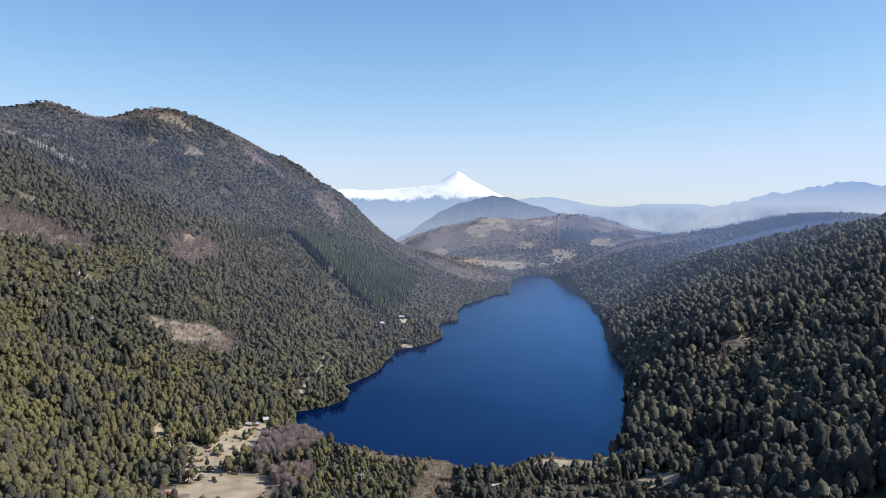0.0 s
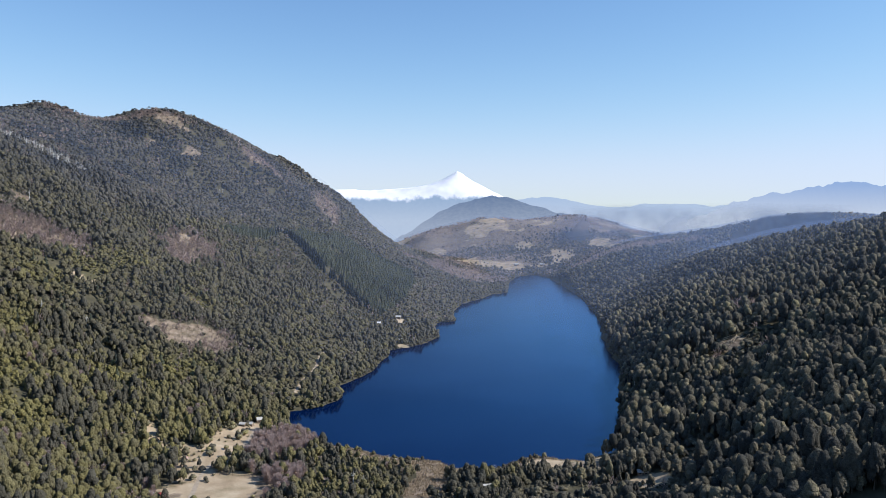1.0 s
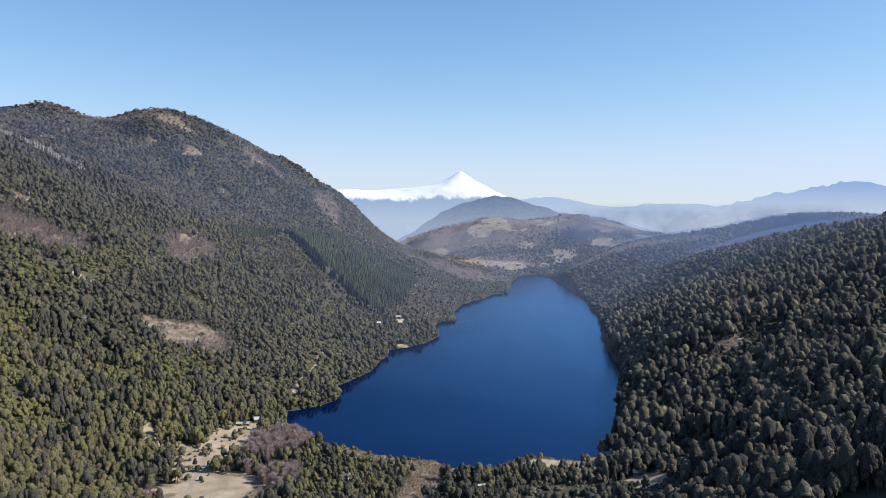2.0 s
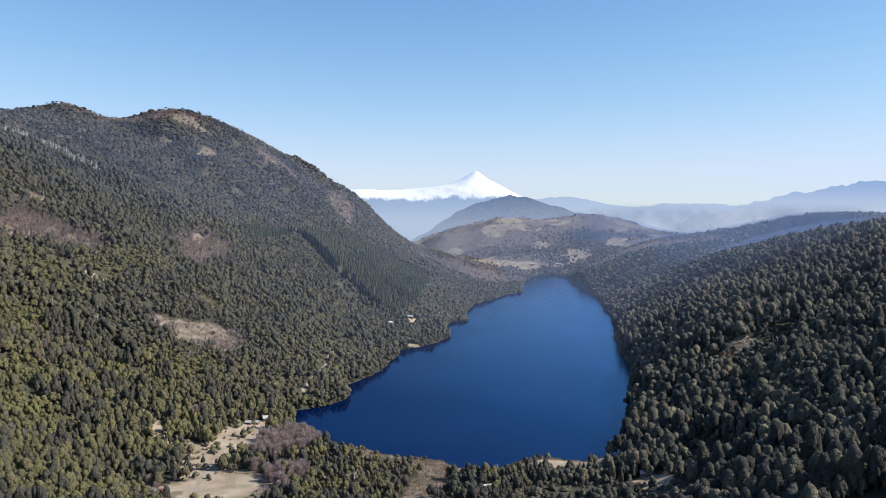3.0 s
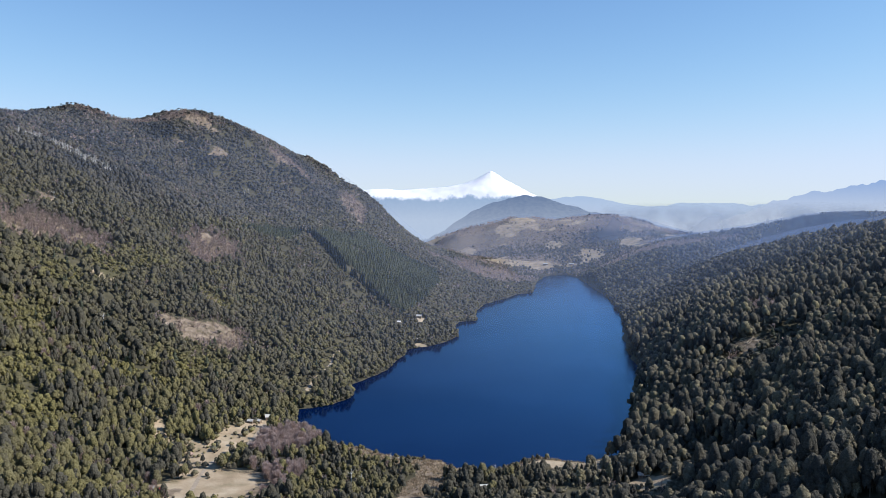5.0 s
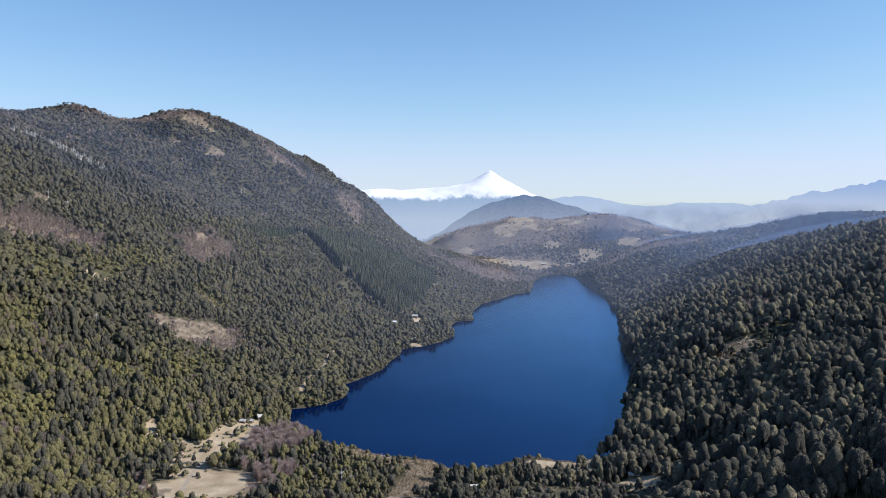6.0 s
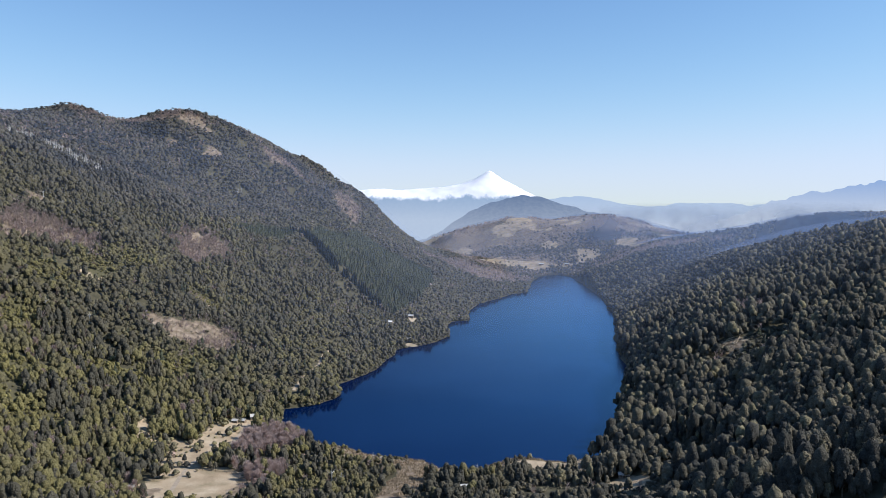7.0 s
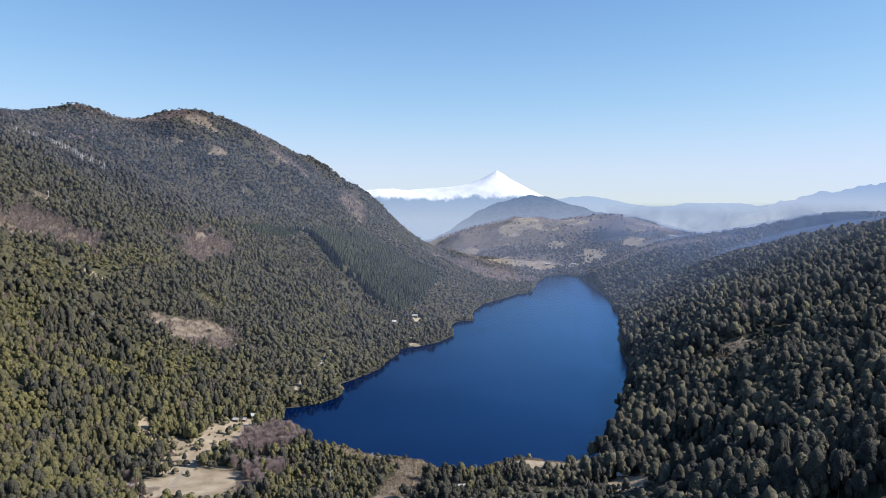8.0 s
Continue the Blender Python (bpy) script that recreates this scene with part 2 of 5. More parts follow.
# ---------------------------------------------------------------- mesh helpers


def raw_mesh(name, verts, tris, mat, tints=None, smooth=False, **extra):
    """A mesh from numpy arrays of corners and faces (three or four to a face), with values kept at the corners."""
    verts, tris = np.asarray(verts, np.float32), np.asarray(tris, np.int32)
    me = bpy.data.meshes.new(name)
    n, k = tris.shape
    me.vertices.add(len(verts))
    me.vertices.foreach_set("co", verts.ravel())
    me.loops.add(n * k)
    me.loops.foreach_set("vertex_index", tris.ravel())
    me.polygons.add(n)
    me.polygons.foreach_set("loop_start", np.arange(0, n * k, k, dtype=np.int32))
    me.polygons.foreach_set("use_smooth", np.full(n, smooth))
    if tints is not None:
        extra["tint"] = tints
    for key, values in extra.items():
        me.attributes.new(key, "FLOAT", "POINT").data.foreach_set("value", np.asarray(values, np.float32))
    me.update(calc_edges=True)
    me.materials.append(mat)
    return me


def part(name, bm, mat, parent=None, label=""):
    """A bmesh as one mesh object under a thing."""
    me = bpy.data.meshes.new(name)
    bm.to_mesh(me)
    bm.free()
    me.materials.append(mat)
    ob = new(name, me)
    ob.parent = parent
    return tagged(ob, label)


def box(bm, x0, x1, y0, y1, z0, z1):
    v = [bm.verts.new((x, y, z)) for z in (z0, z1) for x, y in ((x0, y0), (x1, y0), (x1, y1), (x0, y1))]
    for f in ((3, 2, 1, 0), (4, 5, 6, 7), (0, 1, 5, 4), (1, 2, 6, 5), (2, 3, 7, 6), (3, 0, 4, 7)):
        bm.faces.new([v[i] for i in f])
    return bm


def tube(points, radii, sides=5):
    """Corners and triangles of a tapered bent stem."""
    points = [Vector(p) for p in points]
    verts, tris = [], []
    for i, (p, r) in enumerate(zip(points, radii)):
        way = (points[min(i + 1, len(points) - 1)] - points[max(i - 1, 0)]).normalized()
        side = way.cross(Vector((0.3, 0.9, 0.1))).normalized()
        for k in range(sides):
            a = 2 * math.pi * k / sides
            verts.append(p + r * (side * math.cos(a) + way.cross(side) * math.sin(a)))
    for i in range(len(points) - 1):
        for k in range(sides):
            a, b = i * sides + k, i * sides + (k + 1) % sides
            tris += [(a, b, a + sides), (b, b + sides, a + sides)]
    return np.array([tuple(v) for v in verts]), np.array(tris)


def joined(pieces):
    verts, tris, base = [], [], 0
    for v, t in pieces:
        verts.append(v), tris.append(t + base)
        base += len(v)
    return np.concatenate(verts), np.concatenate(tris)
# ---------------------------------------------------------------- the shape of the land
# lake outline, water level 0: left shore outwards, far end, right shore back, near shore
LAKE = np.array([(-119, 641), (-121, 657), (-107, 666), (-91, 674), (-82, 698), (-79, 709), (-88, 744), (-78, 772), (-60, 824), (-50, 883),
                 (-45, 947), (-17, 967), (5, 1008), (18, 1041), (11, 1082), (9, 1148), (21, 1175), (45, 1190), (42, 1290), (64, 1404),
                 (102, 1476), (136, 1564), (162, 1578), (173, 1651), (190, 1790), (219, 1916), (245, 1985), (284, 2003), (306, 1936), (312, 1800),
                 (308, 1524), (285, 1249), (265, 1131), (238, 991), (220, 836), (188, 701), (172, 644), (156, 595), (140, 545),
                 (114, 527), (97, 533), (80, 536), (51, 508), (28, 506), (8, 526), (-18, 532), (-47, 550), (-78, 568), (-105, 602)], float)
# crests, slopes and floors that shape the land (east, ahead, height)
LEFT_RIDGE = [(-1250, 1150, 372), (-900, 1290, 344), (-751, 1350, 342), (-687, 1400, 362), (-660, 1415, 350), (-615, 1442, 331), (-565, 1480, 353),
              (-508, 1500, 361), (-460, 1560, 349), (-403, 1650, 321), (-306, 1790, 267), (-225, 1880, 200), (-159, 1930, 136), (-90, 1980, 72)]
LEFT_SLOPE = [(-550, 1040, 258), (-496, 1431, 328), (-357, 1312, 185), (-330, 741, 107), (-235, 740, 54), (-271, 631, 47),
              (-288, 924, 116), (-172, 1157, 107), (-394, 731, 141), (-191, 1072, 81), (-184, 768, 36), (-333, 632, 79),
              (-273, 522, 41), (-222, 582, 26), (-294, 552, 53), (-227, 498, 20), (-170, 562, 10), (-69, 1079, 8), (-28, 999, 5),
              (-560, 650, 225), (-470, 380, 160), (-800, 900, 330)]
LEFT_BEHIND = [(-750, 1800, 180), (-400, 2150, 90), (-1300, 1800, 200), (-1700, 600, 300), (-128, 1790, 114), (-262, 1690, 230)]
VALLEY = [(-134, 614, 3), (-148, 498, 3), (-175, 488, 3), (-70, 476, 3), (0, 470, 3), (70, 472, 3), (0, 330, 8), (0, 120, 30),
          (0, -250, 70), (0, -900, 160), (-500, -300, 180), (600, -300, 200)]
RIGHT_SLOPE = [(268, 662, 43), (277, 690, 52), (292, 735, 68), (300, 780, 74), (138, 464, 10), (485, 1200, 107), (469, 843, 125), (334, 1009, 56), (355, 738, 74), (230, 647, 37),
               (210, 469, 44), (171, 385, 33), (309, 537, 73), (165, 515, 18), (195, 508, 28), (264, 510, 66), (340, 607, 84),
               (397, 1015, 72), (503, 1602, 96), (440, 420, 120), (300, 250, 90)]
RIGHT_RIDGE = [(694, 1150, 152), (650, 1190, 143), (560, 600, 145), (1000, 900, 185), (813, 1600, 160), (750, 1620, 147), (665, 1650, 128),
               (558, 1700, 104), (483, 1750, 87), (1050, 1550, 148), (730, 1390, 112), (1400, 900, 210)]
FAR_HILL = [(88, 1979, 26), (263, 2096, 16), (466, 1919, 68), (212, 2041, 2), (35, 2596, 55), (77, 2688, 92), (218, 2695, 126),
            (222, 2750, 137), (331, 2800, 128), (554, 2487, 112), (422, 2850, 136), (528, 2850, 145), (613, 2850, 137),
            (699, 2850, 114), (796, 2850, 55), (-118, 2600, 2), (-3, 2650, 76), (-32, 2010, 62), (380, 2300, 52), (150, 2330, 30), (668, 2495, 96), (660, 1880, 108)]
FAR_LOW = [(300, 3350, 10), (-350, 3000, -10), (950, 3300, 10), (-900, 2700, 20), (0, 4900, -40), (2500, 4900, -40), (-2500, 4900, -40),
           (1200, 2600, 60), (2200, 2600, 80), (-2200, 2600, 60), (2600, 1000, 250), (-2600, 1000, 320), (0, -2000, 260)]


def lake_distance(x, y):
    """Metres from the shoreline: negative in the lake, positive on land."""
    p = np.stack([x, y], -1)
    best, inside = np.full(x.shape, 1e9), np.zeros(x.shape, bool)
    for a, b in zip(LAKE, np.roll(LAKE, -1, 0)):
        d = b - a
        s = np.clip(((p - a) @ d) / (d @ d), 0, 1)
        best = np.minimum(best, np.hypot(x - a[0] - s * d[0], y - a[1] - s * d[1]))
        if a[1] != b[1]:
            cross = a[0] + (y - a[1]) / (b[1] - a[1]) * d[0]
            inside ^= ((a[1] > y) != (b[1] > y)) & (x < cross)
    return np.where(inside, -best, best)


def value_noise(x, y, size, seed=0):
    """Smooth noise from -1 to 1 on a lattice of that size in metres."""
    u, v = x / size, y / size
    i, j = np.floor(u).astype(np.int64), np.floor(v).astype(np.int64)
    fu, fv = u - i, v - j
    fu, fv = fu * fu * (3 - 2 * fu), fv * fv * (3 - 2 * fv)

    def lattice(a, b):
        n = (a * 374761393 + b * 668265263 + seed * 982451653) & 0x7FFFFFFF
        n = ((n ^ (n >> 13)) * 1274126177) & 0x7FFFFFFF
        return ((n ^ (n >> 16)) & 0xFFFF) / 32767.5 - 1

    return ((lattice(i, j) * (1 - fu) + lattice(i + 1, j) * fu) * (1 - fv)
            + (lattice(i, j + 1) * (1 - fu) + lattice(i + 1, j + 1) * fu) * fv)


def fbm(x, y, size, seed=0, octaves=3):
    return sum(value_noise(x, y, size / 2 ** k, seed + k) / 2 ** k for k in range(octaves)) / 1.75


def shore_distance(x, y):
    """The same with small coves and points."""
    return lake_distance(x, y) + 3.5 * value_noise(x, y, 22, 5) * np.clip((2200 - y) / 800, 0, 1)


SHAPE = np.array([(a, b, 1.0) for a, b in LAKE[::2]] + LEFT_RIDGE + LEFT_SLOPE + LEFT_BEHIND + VALLEY + RIGHT_SLOPE + RIGHT_RIDGE + FAR_HILL + FAR_LOW)


def spline_kernel(r):
    return r * r * np.log(r + 1e-6)


def _fit_surface():
    x, y, z = (SHAPE / 1000).T
    n = len(x)
    k = spline_kernel(np.hypot(x[:, None] - x, y[:, None] - y)) + 0.0004 * np.eye(n)
    a = np.stack([np.ones(n), x, y], 1)
    m = np.block([[k, a], [a.T, np.zeros((3, 3))]])
    return np.linalg.solve(m, np.r_[z, 0, 0, 0])


SURFACE = _fit_surface()


def height(x, y):
    """The ground's height, over the whole land and the lake bed."""
    x, y = np.atleast_1d(np.asarray(x, float)), np.atleast_1d(np.asarray(y, float))
    shape, x, y = x.shape, x.ravel(), y.ravel()
    z = SURFACE[-3] + SURFACE[-2] * x / 1000 + SURFACE[-1] * y / 1000
    for w, (a, b, _) in zip(SURFACE, SHAPE):
        z = z + w * spline_kernel(np.hypot(x - a, y - b) / 1000)
    z = z * 1000
    d = shore_distance(x, y)
    rough = np.clip(d / 120, 0, 1)
    z = z + rough * (7 * fbm(x, y, 190, 11) + 2.0 * value_noise(x, y, 45, 3))
    across = y + 0.42 * x + 30 * value_noise(x, y, 260, 17)             # spurs and gullies running down the high slope
    spur = 1 - 2 * np.abs(value_noise(across, 0 * x + 0.37 * x, 130, 19))
    z = z + np.where(x < 0, np.clip((z - 25) / 120, 0, 1) * np.clip((330 - z) / 80, 0.15, 1) * 15 * (spur - 0.3), 0)
    floor = np.minimum(0.35 + 0.16 * d, 2.5)
    low = np.clip((2600 - y) / 300, 0, 1)
    z = np.where(d > 0, np.maximum(z, floor * low + z * (1 - low)), np.minimum(0.25 * d - 0.1, -0.1))
    return z.reshape(shape)

# ---------------------------------------------------------------- land cover: openings in the woods (centre, half widths, turn)
MEADOWS = [(-125, 466, 27, 31, 0), (-116, 436, 20, 16, 0), (-151, 515, 16, 25, 0), (-146, 558, 15, 30, 12), (-136, 600, 11, 16, 0), (-168, 533, 13, 9, 0),
           (-195, 545, 7, 18, 25), (-208, 563, 5, 8, 0), (-96, 506, 11, 8, 0), (-73, 520, 5, 4, 0), (142, 458, 10, 17, 4),
           (-41, 1117, 10, 17, 0), (-31, 968, 10, 6, 0), (-69, 1085, 6, 8, 0), (88, 2138, 34, 30, 0), (248, 2125, 34, 42, 0),
           (292, 2085, 24, 12, 0), (150, 2112, 16, 12, 0), (50, 2585, 60, 34, 0), (150, 2655, 50, 30, 0), (250, 2690, 50, 34, 0), (551, 2485, 55, 50, 0),
           (515, 2230, 30, 80, -8), (400, 2600, 40, 30, 0), (330, 2720, 40, 24, 0),
           (284, 691, 12, 12, 5), (104, 511, 30, 17, 0), (-334, 756, 13, 8, 30), (42, 464, 7, 7, 0)]
SCRUB = [(283, 692, 9, 9, 0), (-233, 747, 27, 18, 29), (-249, 738, 14, 14, 20), (-220, 759, 16, 14, 30), (-209, 756, 8, 16, 0), (-264, 742, 6, 7, 0), (-179, 762, 5, 9, 30), (-209, 730, 6, 5, 0), (-612, 1346, 15, 14, 0), (-492, 1457, 24, 12, 0), (-463, 1461, 20, 12, 0), (-424, 1395, 16, 16, 0),
         (-588, 1205, 16, 7, 0), (-503, 1258, 7, 16, 0), (-493, 1365, 14, 9, 0), (-440, 842, 14, 12, 0), (-249, 824, 9, 12, 0), (110, 507, 18, 9, 0), (330, 2640, 60, 40, 0), (-40, 2560, 60, 45, 0), (160, 2520, 50, 30, 0), (440, 2560, 60, 30, 0), (640, 2700, 60, 40, 0)]
REEDS = [(4, 484, 14, 42, -8), (-38, 534, 26, 7, -32), (-14, 520, 16, 6, -15)]
LEAFLESS = [(-222, 746, 34, 24, 25), (-98, 463, 14, 14, 0), (-152, 457, 9, 10, 0), (505, 1735, 38, 165, 26), (405, 1850, 40, 70, 0), (95, 1810, 75, 130, -20), (-20, 1720, 30, 60, -20), (-293, 965, 26, 58, 0), (-400, 782, 46, 28, 35), (-424, 748, 24, 20, 0), (-212, 1625, 26, 75, 12), (-108, 556, 22, 30, -35), (-92, 484, 20, 16, 0),
            (318, 772, 15, 20, 0), (30, 1800, 34, 70, 20), (-620, 1400, 70, 22, 25), (-520, 1470, 60, 20, 30), (-330, 1560, 30, 60, -30)]
BRIGHT = [(-249, 826, 18, 18, 0), (-344, 775, 24, 20, 0), (-355, 716, 26, 22, 0), (-319, 812, 20, 18, 0), (-305, 553, 26, 22, 0),
          (-343, 625, 26, 24, 0), (-266, 507, 30, 20, 0), (-215, 690, 30, 30, 0), (-250, 620, 25, 22, 0)]
PLANTATION = [(-262, 1158, 22, 62, -35)]
PLANTED = [(-229, 1212), (-193, 1167), (-164, 1128), (-130, 1124), (-100, 1112), (-62, 1120), (-40, 1200), (-20, 1400), (-30, 1510), (-133, 1478), (-205, 1370)]
YOUNG = [(-200, 1110, 40, 60, -20), (-110, 1085, 50, 30, 0)]


def inside(x, y, shapes, soft=0.35):
    """1 within the ellipses, falling to 0 at their rim."""
    best = np.zeros(np.shape(x))
    wx = value_noise(x, y, 26, 61) + 0.6 * value_noise(x, y, 11, 62)     # ragged rims
    wy = value_noise(x, y, 26, 63) + 0.6 * value_noise(x, y, 11, 64)
    for a, b, rx, ry, turn in shapes:
        c, s = math.cos(radians(turn)), math.sin(radians(turn))
        k = 0.45 * min(rx, ry)
        u = ((x + k * wx - a) * c + (y + k * wy - b) * s) / rx
        v = (-(x + k * wx - a) * s + (y + k * wy - b) * c) / ry
        best = np.maximum(best, np.clip((1 - np.hypot(u, v)) / soft + 0.5, 0, 1))
    return best


def in_outline(x, y, outline):
    hit = np.zeros(np.shape(x), bool)
    for (ax, ay), (bx, by) in zip(outline, outline[1:] + outline[:1]):
        if ay != by:
            hit ^= ((ay > y) != (by > y)) & (x < ax + (y - ay) / (by - ay) * (bx - ax))
    return hit


ROAD = [(-143, 405), (-139, 440), (-140, 458), (-145, 491), (-145, 505), (-141, 521), (-131, 540), (-131, 570), (-133, 604)]
TRACK = [(-121, 700), (-118, 739), (-114, 777), (-114, 813), (-112, 863), (-99, 926)]


def farmland(x, y):
    """Tan pastures strewn over the far hill: 1 within them."""
    return np.clip((fbm(x, y * 0.6, 75, 85) - 0.14) * 9, 0, 1) * (y > 2060) * (y < 2960)


def road_distance(x, y, line):
    best = np.full(np.shape(x), 1e9)
    for (ax, ay), (bx, by) in zip(line, line[1:]):
        dx, dy = bx - ax, by - ay
        s = np.clip(((x - ax) * dx + (y - ay) * dy) / (dx * dx + dy * dy), 0, 1)
        best = np.minimum(best, np.hypot(x - ax - s * dx, y - ay - s * dy))
    return best


# ---------------------------------------------------------------- ground, lake, roads
def lines(*spans):
    out = [np.arange(a, b, step, dtype=float) for a, b, step in spans]
    return np.concatenate(out)


GX = lines((-4200, -900, 110), (-900, -330, 13), (-330, 330, 6), (330, 1000, 13), (1000, 4301, 110))
GY = lines((-2000, 300, 100), (300, 400, 20), (400, 640, 5), (640, 1250, 9), (1250, 2950, 19), (2950, 4961, 67))
XX, YY = np.meshgrid(GX, GY)
ZZ = height(XX, YY)


def grid_faces(rows, cols):
    i = np.arange(rows * cols).reshape(rows, cols)
    return np.stack([i[:-1, :-1], i[:-1, 1:], i[1:, 1:], i[1:, :-1]], -1).reshape(-1, 4)


def build_ground():
    x, y = XX.ravel(), YY.ravel()
    margin = np.clip(1 - np.abs(lake_distance(x, y) - 1) / 7, 0, 1) * (y < 600) * (x > -95)  # reeds and stones along the water
    heath = np.clip((y - 2000) / 120, 0, 1) * np.clip(np.interp(y, [2050, 2200, 2420, 2520], [0.6, 0.4, 0.5, 0.9]) + 0.8 * fbm(x, y, 170, 81), 0, 1) * (y < 3000)  # brown winter slopes
    farm = farmland(x, y)
    me = raw_mesh("ground", np.stack([x, y, ZZ.ravel()], 1), grid_faces(*XX.shape), ground_material(), smooth=True,
                  open=np.clip(1.5 * inside(x, y, MEADOWS, 0.5) + farm + 0.6 * (road_distance(x, y, TRACK) < 3), 0, 1), lush=inside(x, y, BRIGHT, 0.7), scrub=np.maximum.reduce([inside(x, y, SCRUB), inside(x, y, REEDS), margin, heath * (1 - farm), 0.75 * inside(x, y, LEAFLESS)]))
    tagged(new("ground", me), "steep forested hillsides with dry tan meadows", "ground", kind="structure")


def ground_at(x, y):
    """Quick height from the ground's own mesh."""
    x, y = np.atleast_1d(np.asarray(x, float)), np.atleast_1d(np.asarray(y, float))
    i = np.clip(np.searchsorted(GX, x) - 1, 0, len(GX) - 2)
    j = np.clip(np.searchsorted(GY, y) - 1, 0, len(GY) - 2)
    u, v = (x - GX[i]) / (GX[i + 1] - GX[i]), (y - GY[j]) / (GY[j + 1] - GY[j])
    return (ZZ[j, i] * (1 - u) + ZZ[j, i + 1] * u) * (1 - v) + (ZZ[j + 1, i] * (1 - u) + ZZ[j + 1, i + 1] * u) * v


def build_water():
    x, y = np.meshgrid(np.linspace(-135, 330, 12), np.linspace(495, 2025, 30))
    me = raw_mesh("water", np.stack([x.ravel(), y.ravel(), np.zeros(x.size)], 1), grid_faces(*x.shape), water_material(), smooth=True)
    tagged(new("water", me), "deep blue lake water, lightly rippled by wind", "lake", kind="structure")


def build_road(name, line, width, label):
    pts = []
    for (ax, ay), (bx, by) in zip(line, line[1:]):
        n = max(2, int(math.hypot(bx - ax, by - ay) / 4))
        pts += [(ax + (bx - ax) * k / n, ay + (by - ay) * k / n) for k in range(n)]
    pts = np.array(pts + [line[-1]])
    pts = np.stack([np.convolve(np.pad(pts[:, k], 2, "edge"), np.ones(5) / 5, "valid") for k in (0, 1)], 1)
    way = np.gradient(pts, axis=0)
    side = np.stack([way[:, 1], -way[:, 0]], 1) / np.linalg.norm(way, axis=1)[:, None]
    verts = []
    for off in np.linspace(-width / 2, width / 2, 5):
        wob = off * (1 + 0.18 * value_noise(pts[:, 0], pts[:, 1], 9, 7))
        q = pts + side * wob[:, None]
        verts.append(np.stack([q[:, 0], q[:, 1], ground_at(q[:, 0], q[:, 1]) + 0.12], 1))
    me = raw_mesh(name, np.concatenate(verts), grid_faces(5, len(pts)), DIRT)
    tagged(new(name, me), label, "road", kind="structure")


build_ground()
build_water()
build_road("road", ROAD, 2.8, "pale dirt road winding through dry meadow")
build_road("road_track", TRACK, 2.2, "narrow pale dirt track cut through forest")


# ---------------------------------------------------------------- distance: ranges beyond the valley
def relief(x, y, amount, seed):
    return amount * (fbm(x, y, 220, seed, 4) + 0.35 * np.abs(fbm(x * 1.5, y * 0.7, 90, seed + 9)))


def build_range(name, label, x0, x1, y0, y1, crest, mat, seed, rough=14, peak_y=0.6, base=-45, nx=170, ny=26):
    """A mountain range: its crest line runs across at part peak_y of its depth and falls away on both sides."""
    x, y = np.meshgrid(np.linspace(x0, x1, nx), np.linspace(y0, y1, ny))
    s = (y - y0) / (y1 - y0)
    up = np.where(s < peak_y, s / peak_y, (1 - s) / (1 - peak_y))
    up = up ** 0.85
    top = crest(x) + rough * (0.9 * fbm(x, 0 * x + seed, 170, seed, 4) + 0.45 * fbm(x, 0 * x + seed, 55, seed + 5, 4))
    z = base + (top - base) * up + relief(x, y, rough, seed) * up * (1.15 - up)  + 0.25 * relief(x, y, rough, seed + 3) * up
    me = raw_mesh(name, np.stack([x.ravel(), y.ravel(), z.ravel()], 1), grid_faces(*x.shape), mat, smooth=True)
    tagged(new(name, me), label, "mountain", kind="structure")


def along(*pts):
    xs, zs = np.array(pts, float).T
    return lambda x: np.interp(x, xs, zs)


def build_volcano():
    x, y = np.meshgrid(np.linspace(-1100, 1300, 240), np.linspace(4420, 4955, 60))
    dx, dy = x - 176, (y - 4850) * 1.25
    r = np.hypot(dx, dy)
    left = np.interp(r, [0, 30, 97, 170, 240, 310, 400, 512, 600, 670, 760, 1000, 1300], [407, 389, 350, 326, 312, 300, 288, 284, 284, 292, 286, 255, 200])
    right = np.interp(r, [0, 30, 90, 160, 230, 300, 350, 600, 900, 1300], [407, 390, 347, 313, 278, 244, 223, 150, 80, 20])
    front = np.interp(r, [0, 30, 90, 250, 400, 560], [407, 396, 365, 265, 120, -40])
    c = np.where(r > 0, dx / np.maximum(r, 1), 0)
    side = np.where(c > 0, right, left)
    w = np.abs(c) ** 1.3
    z = side * w + front * (1 - w)
    z = z + np.clip(r / 200, 0, 1) * relief(x * 2, y * 2, 7, 40)
    foot = np.clip((y - 4420) / 170, 0, 1)
    z = -45 + (z + 45) * foot * foot * (3 - 2 * foot)
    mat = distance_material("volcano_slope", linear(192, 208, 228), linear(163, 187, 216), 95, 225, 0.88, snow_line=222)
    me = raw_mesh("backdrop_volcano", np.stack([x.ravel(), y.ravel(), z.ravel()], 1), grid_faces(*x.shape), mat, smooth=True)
    tagged(new("backdrop_volcano", me), "snow-covered volcano cone above slopes with blue haze painted as glow", "volcano", kind="structure")


build_volcano()
build_range("backdrop_range_far", "far mountain range with pale blue haze painted as glow", -4000, 4200, 4700, 4958,
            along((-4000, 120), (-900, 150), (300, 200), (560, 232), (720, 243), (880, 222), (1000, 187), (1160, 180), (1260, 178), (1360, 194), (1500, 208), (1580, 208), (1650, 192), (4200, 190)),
            distance_material("far_range_haze_glow", linear(205, 215, 228), linear(176, 197, 223), 40, 240, 0.96), 51, 20, nx=260)
